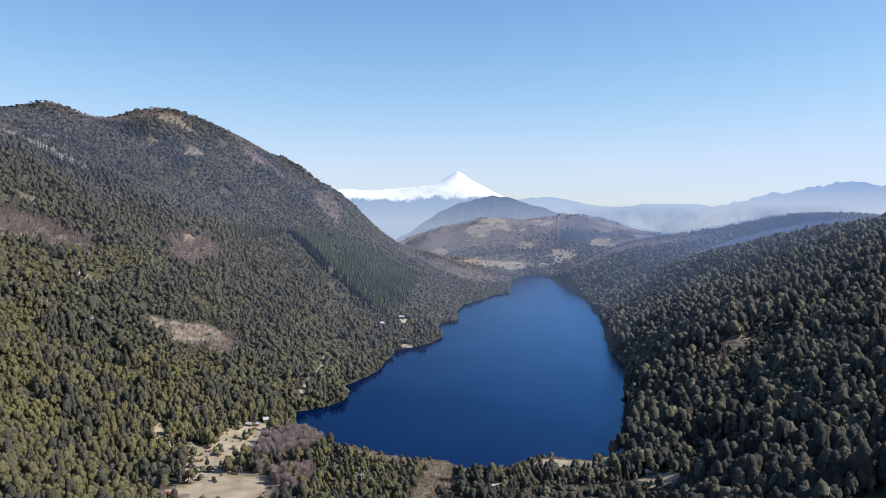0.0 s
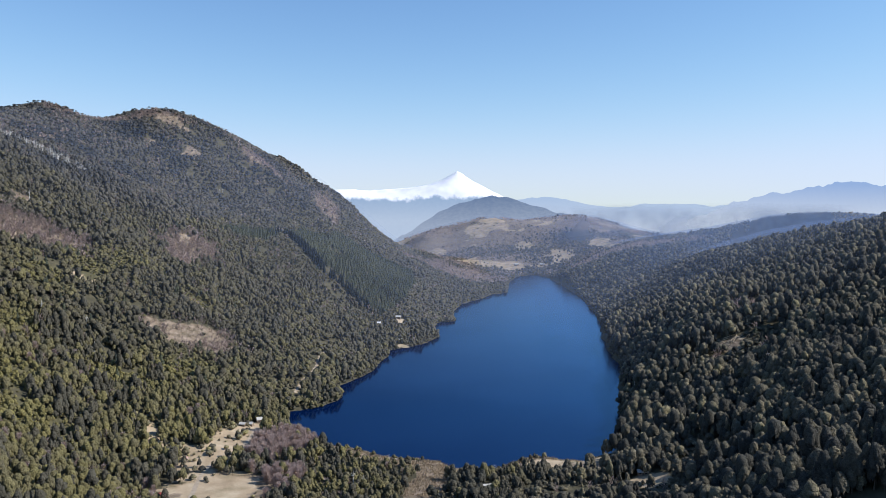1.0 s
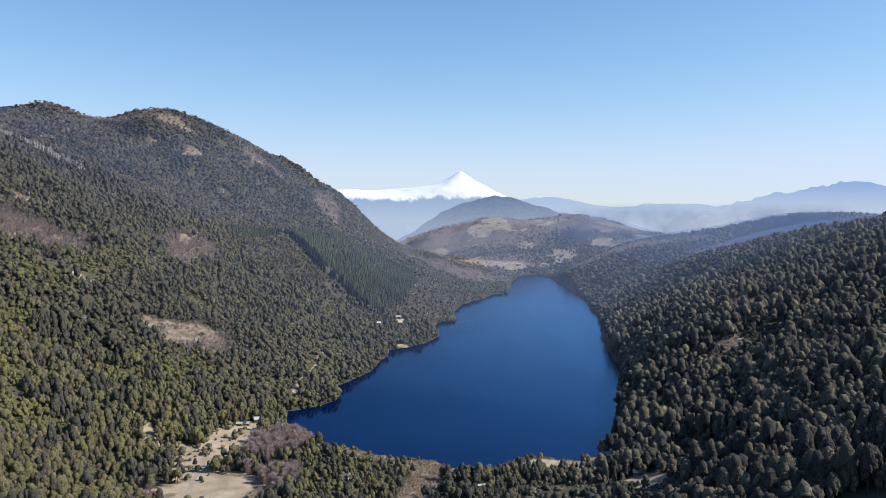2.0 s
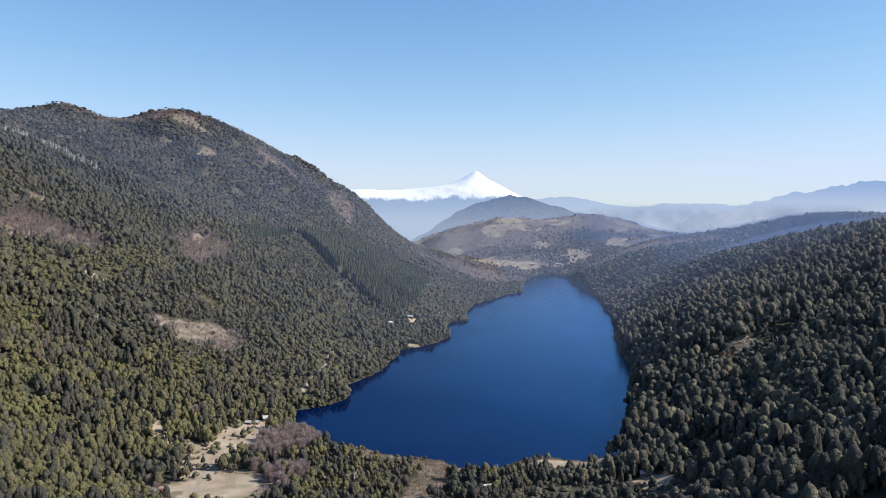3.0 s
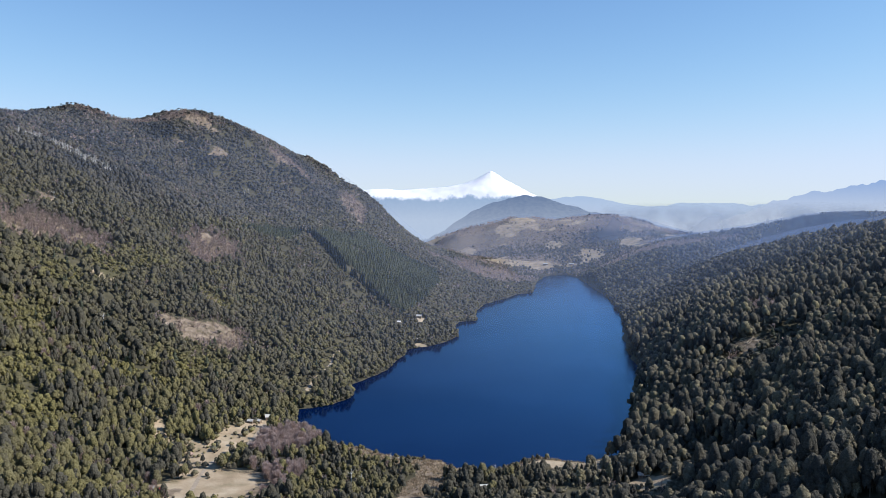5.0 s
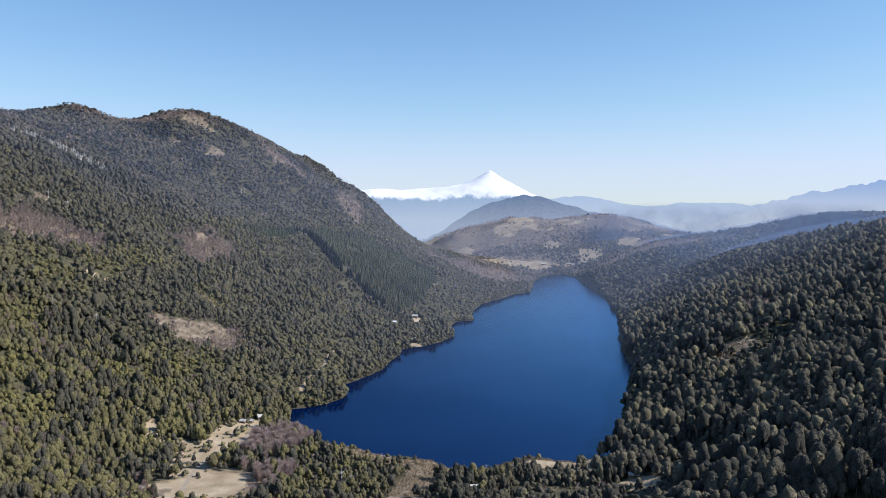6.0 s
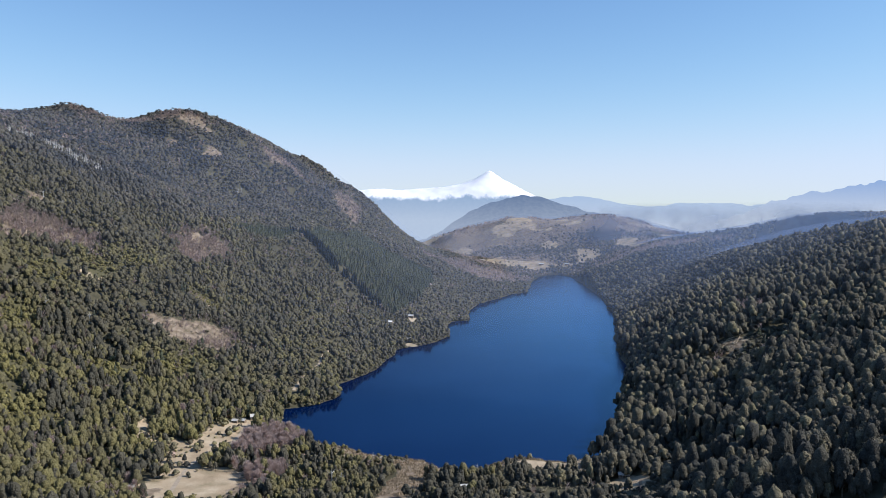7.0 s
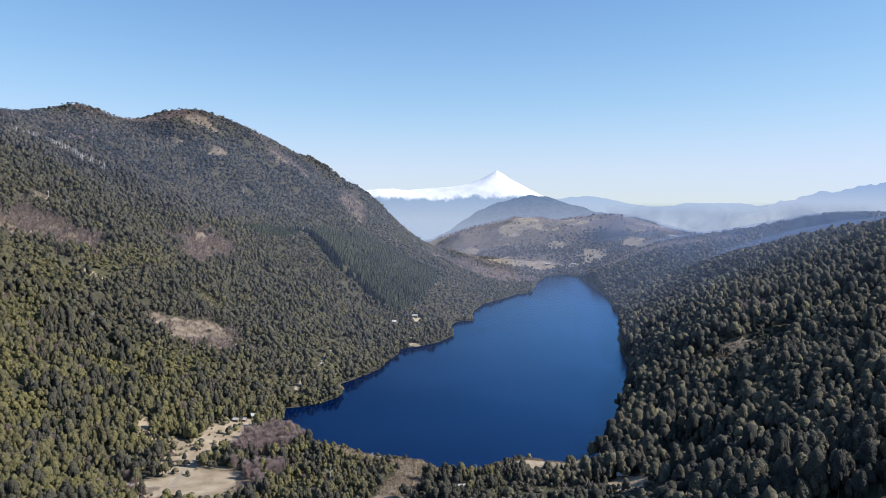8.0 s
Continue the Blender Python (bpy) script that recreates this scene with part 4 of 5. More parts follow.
RNG = np.random.default_rng(7)
BANDS = [(330, 660, 3.7, 5, 10, 0.07, 36), (660, 1120, 3.8, 3, 0, 0.10, 12), (1120, 1950, 4.7, 0, 0, 0.2, 5), (1950, 2960, 8.0, 0, 0, 0.2, 4)]
NAMES = ("near shore", "middle slopes", "upper ridge", "far valley")
KINDS = (("evergreen_forest", EVERGREEN, "dense evergreen broadleaf forest of rounded crowns"),
         ("conifer_plantation", CONIFER, "dark blue-green conifers standing in close rows"),
         ("leafless_wood", TWIGS, "leafless mauve-brown deciduous trees among evergreens"))
HERO, BARE = [], []
for (y0, y1, step, level, n_tuft, size, n_twig), where in zip(BANDS, NAMES):
    p = scatter(RNG, step, y0, y1)
    x, y = p.T
    kind, tint, tall, wide = cover(RNG, x, y)
    scale_up = step / 6.5 if step > 8 else 1.0
    wide = wide * (1.15 if 1000 < y0 < 1900 else 1.1 if y0 > 600 else 1.0)
    wide, tall = wide * scale_up ** 0.9, tall * scale_up ** 0.3
    if y0 < 400:  # the nearest broadleaf trees are built one by one further down
        z = ground_at(x, y)
        drop = (180 - z) / y
        near = (kind == 0) & (drop < 0.40) & (lake_distance(x, y) > 7) & (((x > 128) & (y < 452)) | ((y > 446) & (y < 478)))
        idx = np.flatnonzero(near)
        idx = idx[np.argsort(y[idx])][:300]
        HERO = [(x[i], y[i], z[i], tint[i], tall[i], wide[i]) for i in idx]
        kind[idx] = -1
        idx = np.flatnonzero((kind == 2) & (x < -60) & (y > 440) & (y < 610) & (RNG.uniform(size=len(x)) < 0.62))[:190]
        BARE = [(x[i], y[i], tall[i]) for i in idx]
        kind[idx] = -1
        away = (kind == 0) & (drop > 0.43)  # the valley floor nearer than the road: simpler trees
        i = np.flatnonzero(away)
        temps = [broad_crown(RNG, 0, 6, 0.2, 0.1, 0.5) for _ in range(5)]
        me = forest_mesh("evergreen_forest", temps, RNG.integers(0, 5, len(i)), x[i], y[i], wide[i], tall[i], tint[i], EVERGREEN, RNG)
        tagged(new("evergreen_forest", me), KINDS[0][2] + ", valley mouth", "forest", kind="stuff")
        kind[i] = -1
    for k, (name, mat, label) in enumerate(KINDS):
        i = np.flatnonzero(kind == k)
        if len(i) < 5:
            continue
        if k == 0:
            temps = [clumpy_crown(RNG, level, n_tuft, size, RNG.uniform(0.05, 0.2), RNG.uniform(0.46, 0.58), 0.1 if q < 7 else 0.6) if level else
                     broad_crown(RNG, 0, 0, size, RNG.uniform(0.0, 0.15), RNG.uniform(0.46, 0.58), 0.0, 4, 0.07) for q in range(14)]
            if y0 < 500:
                temps = [joined([t, stem(0.5)]) for t in temps]
        elif k == 1:
            temps = [conifer_crown(RNG, 5 if y0 < 1000 else 3, 5 if y0 < 1000 else 4) for _ in range(6)]
        else:
            temps = [twig_crown(RNG, n_twig, 0.34, 0.35 / n_twig + 0.01, 3 if y0 < 1000 else 0) for _ in range(8)]
        pick = RNG.integers(0, len(temps), len(i))
        if k == 0:  # upright crowns on the left-hand slopes, round ones elsewhere
            pick = RNG.integers(0, 7, len(i)) + 7 * (RNG.uniform(size=len(i)) < np.where(x[i] < -60, 0.5, 0.15))
        if k == 0:  # right-hand slopes: own leaf colours, with that side's light and shade put in
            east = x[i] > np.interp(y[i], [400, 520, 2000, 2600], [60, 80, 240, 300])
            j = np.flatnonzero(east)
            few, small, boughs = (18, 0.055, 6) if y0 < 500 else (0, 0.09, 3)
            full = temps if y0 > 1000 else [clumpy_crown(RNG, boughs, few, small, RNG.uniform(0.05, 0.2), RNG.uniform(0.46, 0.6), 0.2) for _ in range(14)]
            me = forest_mesh("beech_forest", full, pick[j], x[i][j], y[i][j], wide[i][j], tall[i][j], tint[i][j], HAZED_LEAVES if y0 > 1900 else BEECH, RNG)
            tagged(new("beech_forest", me), f"beech forest of rounded crowns, leaf colours toned for light and haze, {where}", "forest", kind="stuff")
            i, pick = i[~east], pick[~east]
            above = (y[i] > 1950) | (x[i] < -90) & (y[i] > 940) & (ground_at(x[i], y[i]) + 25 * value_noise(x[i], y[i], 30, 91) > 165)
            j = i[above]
            if len(j):  # high ridge and far valley: greyer woods, haze put into the leaf colour
                me = forest_mesh("hazed_forest", temps, pick[above], x[j], y[j], wide[j], tall[j], tint[j], HAZED_LEAVES, RNG)
                tagged(new("hazed_forest", me), f"grey-green forest with distance haze in its leaf colour, {where}", "forest", kind="stuff")
            i, pick = i[~above], pick[~above]
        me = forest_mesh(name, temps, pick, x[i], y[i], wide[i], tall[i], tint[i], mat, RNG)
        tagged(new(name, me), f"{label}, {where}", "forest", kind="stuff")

# low bushes that hang over the water's edge
ends = np.roll(LAKE, -1, 0)
long = np.hypot(*(ends - LAKE).T)
pick = RNG.choice(len(LAKE), 9000, p=long / long.sum())
where = RNG.uniform(size=(9000, 1))
xs, ys = (LAKE[pick] * (1 - where) + ends[pick] * where + RNG.normal(0, 4, (9000, 2))).T
d = shore_distance(xs, ys)
i = np.flatnonzero((d > -0.8) & (d < 4.5) & ((ys > 600) | (xs < -95)) & (inside(xs, ys, MEADOWS) < 0.4))[:1900]
temps = [broad_crown(RNG, 0, 7, 0.2, 0.0, 0.55, 0.0, 5, 0.1) for _ in range(6)]
me = forest_mesh("shore_scrub", temps, RNG.integers(0, 6, len(i)), xs[i], ys[i], RNG.uniform(3, 6, len(i)), RNG.uniform(2, 4.5, len(i)),
                 np.clip(RNG.normal(0.3, 0.15, len(i)), 0, 1), EVERGREEN, RNG)
tagged(new("shore_scrub", me), "low evergreen scrub hanging over the lake shore", "scrub", kind="stuff")


# yellowish shrubs on the lush openings of the left-hand slope
xs, ys = [], []
for a, b, rx, ry, _ in BRIGHT:
    xs.append(a + RNG.normal(0, rx * 0.55, 130)), ys.append(b + RNG.normal(0, ry * 0.55, 130))
xs, ys = np.concatenate(xs), np.concatenate(ys)
i = np.flatnonzero(lake_distance(xs, ys) > 3)
temps = [broad_crown(RNG, 0, 9, 0.15, 0.0, 0.55, 0.0, 6, 0.1) for _ in range(6)]
me = forest_mesh("hillside_shrubs", temps, RNG.integers(0, 6, len(i)), xs[i], ys[i], RNG.uniform(2, 4.2, len(i)), RNG.uniform(1.2, 3.2, len(i)),
                 np.clip(RNG.normal(0.62, 0.2, len(i)), 0, 1), EVERGREEN, RNG)
tagged(new("hillside_shrubs", me), "yellow-green shrubs in lush gaps of the forest", "shrubs", kind="stuff")


# dry reeds and sedge along the near shore
xs, ys = RNG.uniform(-110, 135, 16000), RNG.uniform(455, 600, 16000)
d = shore_distance(xs, ys)
wet = ((d > -2.0) & (d < 5) & (ys < 590)) | ((inside(xs, ys, REEDS) > 0.4) & (d > 0))
i = np.flatnonzero(wet)[:2600]
blades = []
for _ in range(4):
    a, h = RNG.uniform(0, 6.28, 9), RNG.uniform(0.5, 1.0, 9)
    foot = RNG.normal(0, 0.35, (9, 2))
    w = 0.16 * np.stack([np.cos(a), np.sin(a)], 1)
    tip = foot + RNG.normal(0, 0.12, (9, 2))
    v = np.stack([np.c_[foot - w, 0 * h], np.c_[foot + w, 0 * h], np.c_[tip, h]], 1).reshape(-1, 3)
    blades.append((v, np.arange(27).reshape(9, 3)))
me = forest_mesh("reed_bed", blades, RNG.integers(0, 4, len(i)), xs[i], ys[i], RNG.uniform(1.5, 2.6, len(i)), RNG.uniform(0.9, 1.9, len(i)),
                 RNG.uniform(0, 1, len(i)), REED, RNG)
tagged(new("reed_bed", me), "dry tan reeds and sedge along the lake shore", "reeds", kind="stuff")


# brushwood left on the felled patches
xs, ys = [], []
for a, b, rx, ry, _ in SCRUB:
    if b < 1500:
        n = int(40 + 0.35 * rx * ry)
        xs.append(a + RNG.normal(0, rx * 0.7, n)), ys.append(b + RNG.normal(0, ry * 0.7, n))
xs, ys = np.concatenate(xs), np.concatenate(ys)
i = np.flatnonzero(lake_distance(xs, ys) > 3)
temps = [twig_crown(RNG, 9, 0.5, 0.035) for _ in range(5)]
me = forest_mesh("brushwood", temps, RNG.integers(0, 5, len(i)), xs[i], ys[i], RNG.uniform(2.5, 5, len(i)), RNG.uniform(0.8, 2.6, len(i)),
                 RNG.uniform(0.2, 1, len(i)), BRUSH, RNG)
tagged(new("brushwood", me), "dry brown brushwood strewn over felled patches", "brushwood", kind="stuff")

# ---------------------------------------------------------------- single things


def thing(name, x, y, label, category, group="", turn=0.0, sink=0.0):
    ob = new(name)
    ob.empty_display_size = 0.3
    ob.matrix_basis = pose(x, y, float(ground_at(x, y)[0]) - sink, 0, 0, turn)
    return tagged(ob, label, category, group)


def stems_and_limbs(root, rng, tall, limbs, mat, thick=0.03, spread=0.3):
    """A tapered trunk and its limbs, as parts."""
    v, t = tube([(0, 0, -0.6), (0.1, 0.05, tall * 0.3), (-0.1, 0.1, tall * 0.6), (0.05, 0, tall * 0.86)],
                [tall * thick * 1.2, tall * thick, tall * thick * 0.6, tall * thick * 0.2], 6)
    ob = new("trunk", raw_mesh("trunk", v, t, mat))
    ob.parent = root
    for k in range(limbs):
        a, z = 2.4 * k + rng.uniform(0, 1), tall * rng.uniform(0.35, 0.65)
        out = tall * spread * rng.uniform(0.7, 1.1)
        pts = [(0, 0, z), (out * 0.5 * math.cos(a), out * 0.5 * math.sin(a), z + out * 0.35), (out * math.cos(a), out * math.sin(a), z + out * 0.95)]
        v, t = tube(pts, [tall * thick * 0.5, tall * thick * 0.32, tall * thick * 0.1], 4)
        ob = new("limb", raw_mesh("limb", v, t, mat))
        ob.parent = root


def leafy_tree(rng, tint):
    """A southern beech about ten metres high: layered sprays of leaves over a forked trunk."""
    root = new("tree")
    stems_and_limbs(root, rng, 10, 3, BARK)
    pieces = []
    wide, low = rng.uniform(0.40, 0.5), rng.uniform(0.12, 0.24)
    up = rng.choice([0.0, 0.1, 0.3])
    body_v, body_t = clumpy_crown(rng, 16, 260, 0.04, low, wide * 1.1, up)
    pieces.append((body_v * 10, body_t))
    v, t = joined(pieces)
    crown = new("crown", raw_mesh("crown", v, t, LEAVES, np.full(len(v), tint), smooth=True))
    crown.parent = root
    return root


def bare_tree(rng, mat_crown):
    """A leafless deciduous tree of eight metres with a haze of fine twigs."""
    root = new("leafless_tree")
    stems_and_limbs(root, rng, 8, 4, BARK, 0.018, 0.26)
    v, t = twig_crown(rng, 340, 0.36, 0.011)
    v[:, :2] *= 8
    v[:, 2] *= 8
    crown = new("crown", raw_mesh("crown", v, t, mat_crown, np.full(len(v), 0.8)))
    crown.parent = root
    return root


def dead_tree(rng):
    """A bleached standing dead trunk with broken branches."""
    root = new("dead_tree")
    stems_and_limbs(root, rng, 11, 6, DEADWOOD, 0.022, 0.2)
    return root


def bush(rng, tint):
    root = new("bush")
    v, t = broad_crown(rng, 1, 30, 0.06, 0.0, 0.55)
    ob = new("foliage", raw_mesh("foliage", v * (2.6, 2.6, 2.2), t, LEAVES, np.full(len(v), tint), smooth=True))
    ob.parent = root
    v, t = tube([(0, 0, -0.2), (0, 0.05, 0.9)], [0.12, 0.06], 5)
    ob = new("stem", raw_mesh("stem", v, t, BARK))
    ob.parent = root
    return root


def plant_copies(prototypes, places, label, category, group, rng):
    """Copies of the prototypes at (x, y, scale across, scale up); the prototypes take the first places."""
    for k, (x, y, sx, sz) in enumerate(places):
        m = pose(x, y, float(ground_at(x, y)[0]) - 0.1, 0, 0, rng.uniform(0, 360))
        src = prototypes[k % len(prototypes)]
        ob = src if k < len(prototypes) else copy_thing(src, m)
        ob.matrix_basis = m @ Matrix.Diagonal((sx, sx, sz, 1))
        tagged(ob, label, category, group)


def house(x, y, turn, long, deep, eaves, roof_mat, label, wall_mat=None, windows=2):
    """A small country building: plank walls, a pitched sheet roof with eaves, a door and windows."""
    root = thing("cabin", x, y, label, "cabin", "lakeside cabins", turn)
    a, b = long / 2, deep / 2
    ridge = eaves + deep * 0.32
    bm = bmesh.new()
    base = [bm.verts.new(p) for p in ((-a, -b, -1.2), (a, -b, -1.2), (a, b, -1.2), (-a, b, -1.2))]
    top = [bm.verts.new(p) for p in ((-a, -b, eaves), (a, -b, eaves), (a, b, eaves), (-a, b, eaves))]
    gable = [bm.verts.new((-a, 0, ridge)), bm.verts.new((a, 0, ridge))]
    for f in ((base[0], base[1], top[1], top[0]), (base[2], base[3], top[3], top[2]), (base[1], base[2], top[2], gable[1], top[1]),
              (base[3], base[0], top[0], gable[0], top[3])):
        bm.faces.new(f)
    part("walls", bm, wall_mat or PLANKS, root)
    for side in (-1, 1):
        bm = bmesh.new()
        out, lowz = (b + 0.45) * side, eaves - 0.45 * 0.64
        lower = [bm.verts.new(p) for p in ((-a - 0.4, out, lowz), (a + 0.4, out, lowz), (a + 0.4, 0, ridge + 0.03), (-a - 0.4, 0, ridge + 0.03))]
        upper = [bm.verts.new(v.co + Vector((0, 0, 0.12))) for v in lower]
        bm.faces.new(lower[::-1]), bm.faces.new(upper)
        for i in range(4):
            bm.faces.new((lower[i], lower[(i + 1) % 4], upper[(i + 1) % 4], upper[i]))
        part("roof_slope", bm, roof_mat, root)
    part("door", box(bmesh.new(), -0.45, 0.45, -b - 0.06, -b - 0.005, 0, 2.0), BARK, root)
    for k in range(windows):
        wx = (-1 if k % 2 == 0 else 1) * a * 0.58
        pane = part("window", box(bmesh.new(), wx - 0.5, wx + 0.5, -b - 0.05, -b - 0.004, 1.0, 1.9), WINDOW, root)
        part("sill", box(bmesh.new(), wx - 0.6, wx + 0.6, -b - 0.12, -b - 0.004, 0.9, 0.98), PLANKS, pane)
    return root


def fence(points, label):
    """Rough posts and two rails along a line."""
    x0, y0 = points[0]
    root = thing("fence", x0, y0, label, "fence")
    zero = float(ground_at(x0, y0)[0])
    for (ax, ay), (bx, by) in zip(points, points[1:]):
        n = max(2, int(math.hypot(bx - ax, by - ay) / 4))
        for k in range(n):
            px, py = ax + (bx - ax) * k / n - x0, ay + (by - ay) * k / n - y0
            h = float(ground_at(px + x0, py + y0)[0]) - zero
            part("post", box(bmesh.new(), px - 0.09, px + 0.09, py - 0.09, py + 0.09, h - 0.3, h + 1.3), PLANKS, root)
        za, zb = float(ground_at(ax, ay)[0]) - zero, float(ground_at(bx, by)[0]) - zero
        for up in (0.55, 1.05):
            v, t = tube([(ax - x0, ay - y0, za + up), (bx - x0, by - y0, zb + up)], [0.07, 0.07], 4)
            ob = new("rail", raw_mesh("rail", v, t, PLANKS))
            ob.parent = root


def boat(x, y, turn):
    root = thing("rowing_boat", x, y, "small white rowing boat drawn up at the reedy shore", "boat", turn=turn)
    bm = bmesh.new()
    rings = []
    for k in range(7):
        s = k / 6
        half = 0.75 * math.sin(math.pi * (0.12 + 0.8 * s)) ** 0.7
        rings.append([bm.verts.new((-2.2 + 4.4 * s, yy, zz)) for yy, zz in ((-half, 0.75), (-half * 0.7, 0.2), (0, 0.02), (half * 0.7, 0.2), (half, 0.75))])
    for r, q in zip(rings, rings[1:]):
        for i in range(4):
            bm.faces.new((r[i], q[i], q[i + 1], r[i + 1]))
    bm.faces.new(rings[0]), bm.faces.new(rings[-1][::-1])
    bmesh.ops.solidify(bm, geom=bm.faces[:], thickness=0.06)
    part("hull", bm, WHITE, root)
    for at in (-0.9, 0.5):
        part("thwart", box(bmesh.new(), at - 0.15, at + 0.15, -0.62, 0.62, 0.48, 0.53), PLANKS, root, "plain plank seat")


def felled_log(rng, x, y, long, r):
    """A peeled trunk lying on the ground, with a pale cut face at each end."""
    root = thing("felled_log", x, y, "pale felled log lying in a forest clearing", "log", "felled logs in the clearing", rng.uniform(-50, 60))
    rise = float(ground_at(x + 4, y)[0] - ground_at(x - 4, y)[0]) / 8
    pts = [(long * s, 0.15 * math.sin(5 * s), r + 0.25 + rise * long * s) for s in (-0.5, -0.2, 0.15, 0.5)]
    v, t = tube(pts, [r * 1.15, r, r * 0.9, r * 0.7], 7)
    ob = new("trunk", raw_mesh("trunk", v, t, LOG, smooth=True))
    ob.parent = root
    for p, k, turn in ((pts[0], 1.12, -90), (pts[-1], 0.68, 90)):
        bm = bmesh.new()
        bmesh.ops.create_cone(bm, cap_ends=True, segments=7, radius1=r * k, radius2=r * k * 0.96, depth=0.1, matrix=Matrix.Translation(p) @ Matrix.Rotation(radians(turn), 4, "Y"))
        part("cut_end", bm, LOG, root)


rng = np.random.default_rng(3)
# cabins: place, turn, length, depth, eaves
for x, y, turn, long, deep, eaves, roof, label in (
        (-133, 616, 25, 6.4, 4.8, 3.2, ROOF_PALE, "two-storey pale-roofed wooden cabin above the lake"),
        (-138.5, 603, -12, 4.6, 3.4, 2.0, ROOF_PALE, "low wooden cabin with a pale sheet roof"),
        (-143.5, 599, -8, 4.4, 3.2, 2.0, ROOF_PALE, "low wooden cabin with a pale sheet roof"),
        (-131, 527, 20, 4.6, 3.6, 2.0, ROOF_PALE, "small cabin with pale roof among dark trees"),
        (-78, 466, 5, 6, 4.2, 2.1, ROOF_PALE, "pale-roofed cabin half hidden by trees"),
        (141, 473, -4, 6.4, 3.6, 2.1, ROOF_PALE, "cabin with bright sheet roof in a small clearing"),
        (-69, 1087, 5, 6, 4.5, 2.4, WHITE, "white cabin among dark shore trees"),
        (-42, 1130, -10, 7.5, 5.5, 2.6, ROOF_PALE, "pale-roofed house in a small tan clearing"),
        (-34, 984, 15, 6, 4.5, 2.4, ROOF_PALE, "shore cabin with pale roof between trees"),
        (-18, 1012, -20, 6, 4.5, 2.4, ROOF_RUST, "shore cabin with rusty roof between trees"),
        (-166, 459, 15, 4.8, 3.6, 2.1, ROOF_PALE, "farm shed with pale sheet roof beside trees"),
        (-158, 458, 40, 3.4, 2.6, 1.8, ROOF_RED, "small shed with a red painted roof"),
        (-163, 517, 60, 3.6, 2.8, 1.9, ROOF_RUST, "small weathered shed with rusty roof by the road"),
        (-73, 521, -10, 7, 5, 2.2, ROOF_RUST, "rusty-roofed cabin in a small gap among trees"),
        (42, 468, 10, 6, 4.5, 2.2, ROOF_PALE, "pale-roofed hut in a tiny clearing"),
        (246, 2112, 5, 12, 7, 3.4, ROOF_PALE, "pale-roofed farmhouse in far meadows"),
        (312, 2072, -15, 12, 7, 3, ROOF_PALE, "small far farm building by the lake head"),
        (84, 2130, 20, 10, 6, 3, ROOF_PALE, "far pale-roofed barn in a meadow")):
    house(x, y, turn, long, deep, eaves, roof, label)
boat(-19, 528.5, 35)
fence([(-138, 495), (-128, 494), (-116, 491), (-108, 488)], "rough wooden post and rail fence across dry meadow")

# broadleaf trees nearest to the valley's mouth
protos = [leafy_tree(rng, t) for t in (0.03, 0.08, 0.14, 0.2, 0.26, 0.34, 0.1, 0.17)]
plant_copies(protos, [(x, y, w / 9.0, h / 10 * 1.05) for x, y, z, _, h, w in HERO],
             "round-crowned evergreen beech tree in dense forest", "tree", "nearest forest trees", rng)
protos = [bare_tree(rng, TWIGS) for _ in range(5)]
plant_copies(protos, [(x, y, h / 8.5, h / 8) for x, y, h in BARE], "leafless mauve-brown deciduous tree beside the meadow", "tree",
             "leafless trees by the meadow", rng)
spots = [(182, 413), (206, 430), (217, 592), (169, 526), (165, 535), (236, 476), (310, 544), (272, 590), (-43, 475),
         (-36, 470), (-443, 824), (-436, 846), (-415, 846), (-168, 1047), (-279, 644), (-300, 677), (-333, 664), (197, 700), (150, 560),
         (246, 560), (330, 640), (420, 900), (-362, 1330), (-358, 1338)]
plant_copies([dead_tree(rng) for _ in range(4)], [(x, y, rng.uniform(1.0, 1.5), rng.uniform(0.95, 1.3)) for x, y in spots],
             "bleached standing dead tree among evergreens", "dead tree", "standing dead trees", rng)
plant_copies([dead_tree(rng) for _ in range(2)], [(50, 508, 0.9, 0.55), (-23, 525, 0.8, 0.5), (46, 506, 0.7, 0.4)],
             "small bleached dead tree at the water's edge", "dead tree", "dead trees on the shore", rng)
row = [(-572 + 1.9 * k + rng.uniform(-3, 3), np.interp(-572 + 1.9 * k, [-572, -552, -537, -508, -459], [1005, 1025, 1032, 1037, 1033]) + rng.uniform(-7, 5)) for k in range(62)]
plant_copies([dead_tree(rng) for _ in range(3)], [(x, y, rng.uniform(1.5, 2.4), rng.uniform(1.1, 1.6)) for x, y in row],
             "bleached dead tree in a row along a spur", "dead tree", "dead trees along the spur", rng)


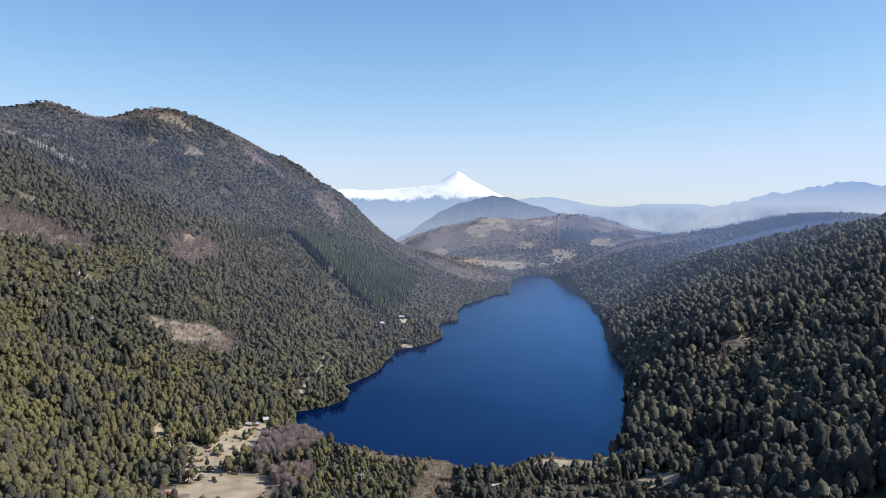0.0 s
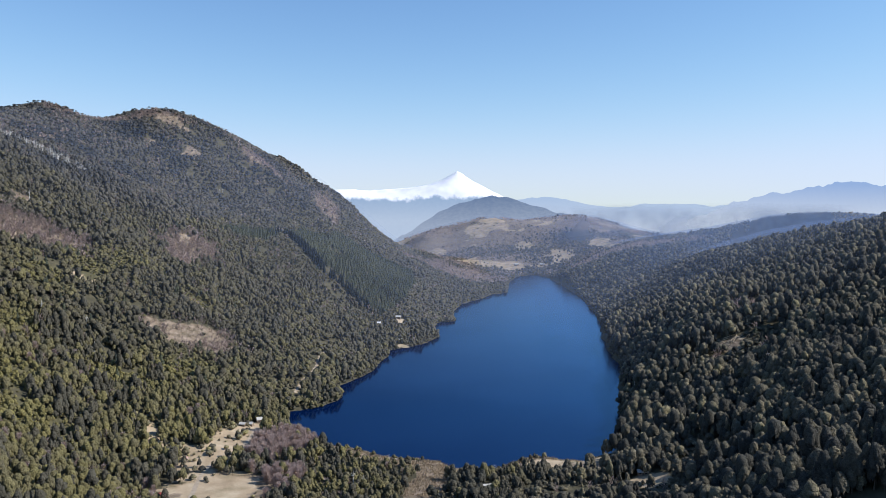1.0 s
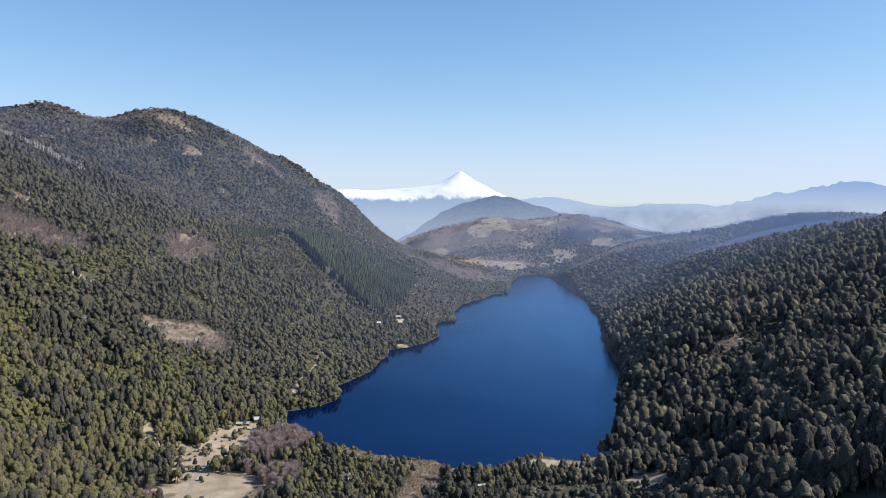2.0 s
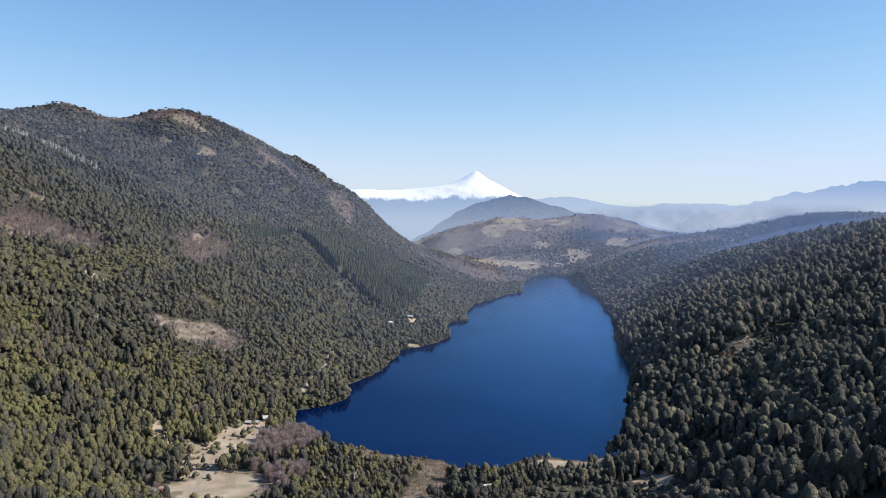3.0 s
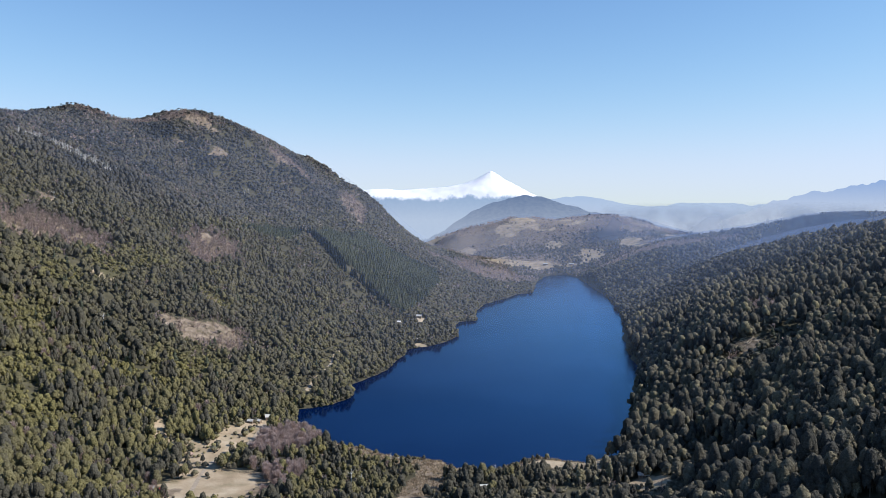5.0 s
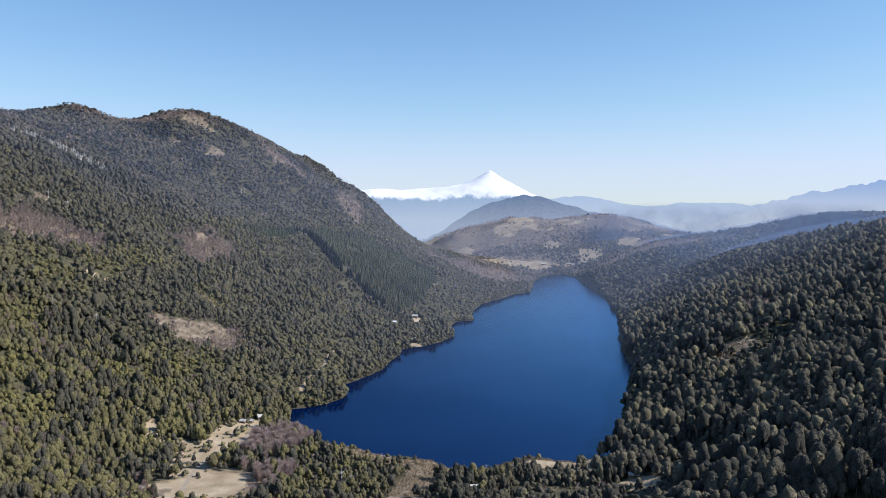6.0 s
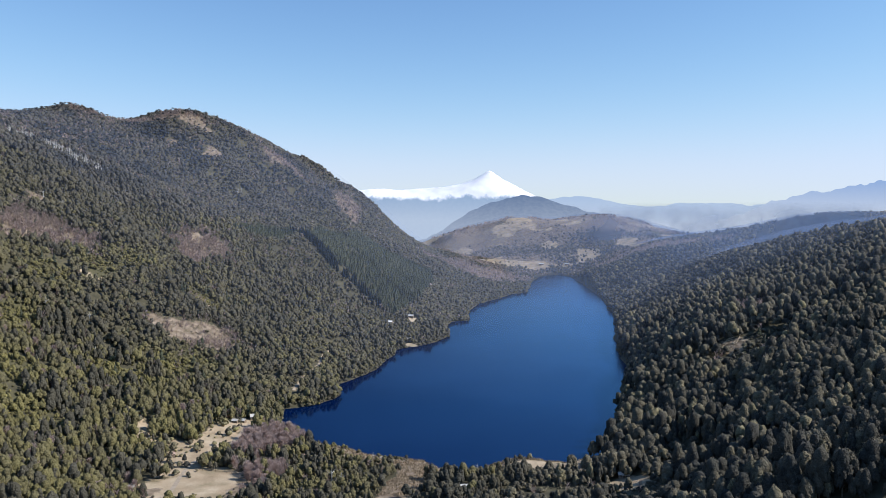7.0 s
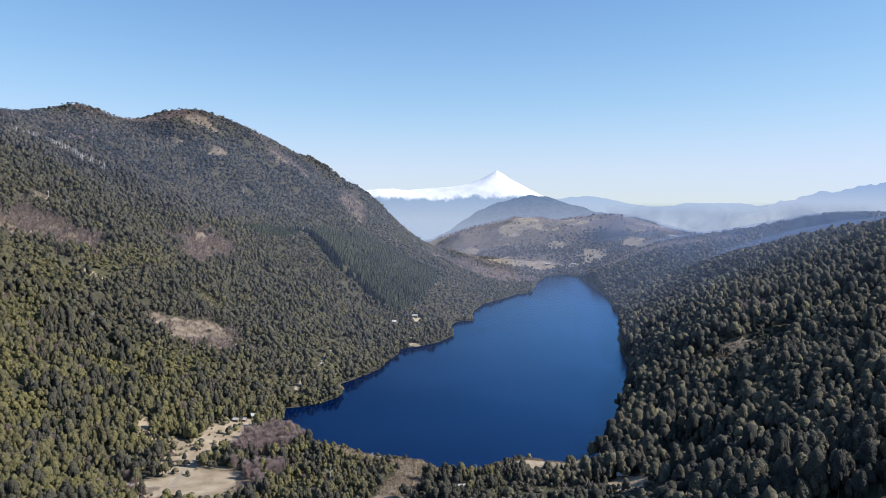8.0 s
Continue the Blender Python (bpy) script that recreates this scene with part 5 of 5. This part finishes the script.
def umbrella_tree(rng):
    """A monkey puzzle tree: a bare straight trunk under a flat, tiered umbrella of branches."""
    root = new("umbrella_tree")
    v, t = tube([(0, 0, -0.8), (0.1, 0, 5), (0, 0.1, 10.6)], [0.42, 0.34, 0.16], 6)
    ob = new("trunk", raw_mesh("trunk", v, t, BARK))
    ob.parent = root
    pieces = []
    for k in range(5):
        a, s = 2.4 * k + rng.uniform(0, 1), 0.0 if k == 0 else rng.uniform(1.2, 2.2)
        v = turned(rng, ICO_V) * rng.uniform(0.8, 1.2, (12, 1)) * (2.3, 2.3, 0.85)
        pieces.append((v + (s * math.cos(a), s * math.sin(a), 10.9 - 0.5 * (k > 0) + rng.uniform(-0.5, 0.3)), ICO_T))
    v, t = joined(pieces)
    ob = new("crown", raw_mesh("crown", v, t, HAZED_LEAVES, np.full(len(v), rng.uniform(0.0, 0.15)), smooth=True))
    ob.parent = root
    return root


crest = np.array(LEFT_RIDGE)
places = []
for k in range(90):
    x = rng.uniform(-800, -470) if k > 12 else -735 + 4 * k
    y = np.interp(x, crest[:, 0], crest[:, 1]) + rng.normal(-22, 22)
    places.append((x, y, rng.uniform(0.55, 0.95), rng.uniform(0.6, 1.0)))
plant_copies([umbrella_tree(rng) for _ in range(4)], places, "dark umbrella-shaped conifer standing on the mountain crest", "tree", "umbrella trees on the crest", rng)
low = []
while len(low) < 230:
    a, b, rx, ry, _ = MEADOWS[int(rng.integers(0, 9))]
    x, y = a + rng.normal() * rx * 0.85, b + rng.normal() * ry * 0.8
    if road_distance(np.array([x]), np.array([y]), ROAD)[0] > 4 and lake_distance(np.array([x]), np.array([y]))[0] > 4 and y > 440 \
            and not (-155 < x < -105 and 452 < y < 490):
        s = rng.uniform(0.6, 1.0) if rng.uniform() < 0.6 else rng.uniform(1.0, 2.3)
        low.append((x, y, s, s * rng.uniform(0.8, 1.1)))
single = [(-139, 566), (-163, 556), (-168, 560), (-208, 546), (-146, 500), (-147, 530), (-150, 507), (-171, 531), (-180, 552), (-136, 527), (-120, 522),
          (-160, 545), (-184, 524), (-141, 508), (-138, 506), (-136, 503), (-133, 502), (-129, 498), (-125, 496), (-148, 486), (-157, 499), (-161, 508), (-163, 516), (-151, 500),
          (-154, 493), (-165, 526), (-176, 540), (-186, 549), (-191, 538), (-118, 528), (-113, 508), (-108, 503), (-100, 502)]
plant_copies([leafy_tree(rng, 0.1), leafy_tree(rng, 0.3)], [(x, y, rng.uniform(0.32, 0.6), rng.uniform(0.35, 0.65)) for x, y in single],
             "dark evergreen tree standing alone in dry meadow", "tree", "single trees in the meadow", rng)
low += [(-139, 484, 1.5, 1.6), (-137, 481, 1.0, 1.0)]
plant_copies([bush(rng, t) for t in (0.15, 0.3, 0.45, 0.6, 0.75)], low, "low rounded evergreen bush on dry grass", "bush", "bushes in the meadow", rng)
for k in range(24):
    felled_log(rng, 284 + rng.uniform(-13, 13), 692 + rng.uniform(-14, 14), rng.uniform(3, 8), rng.uniform(0.2, 0.4))
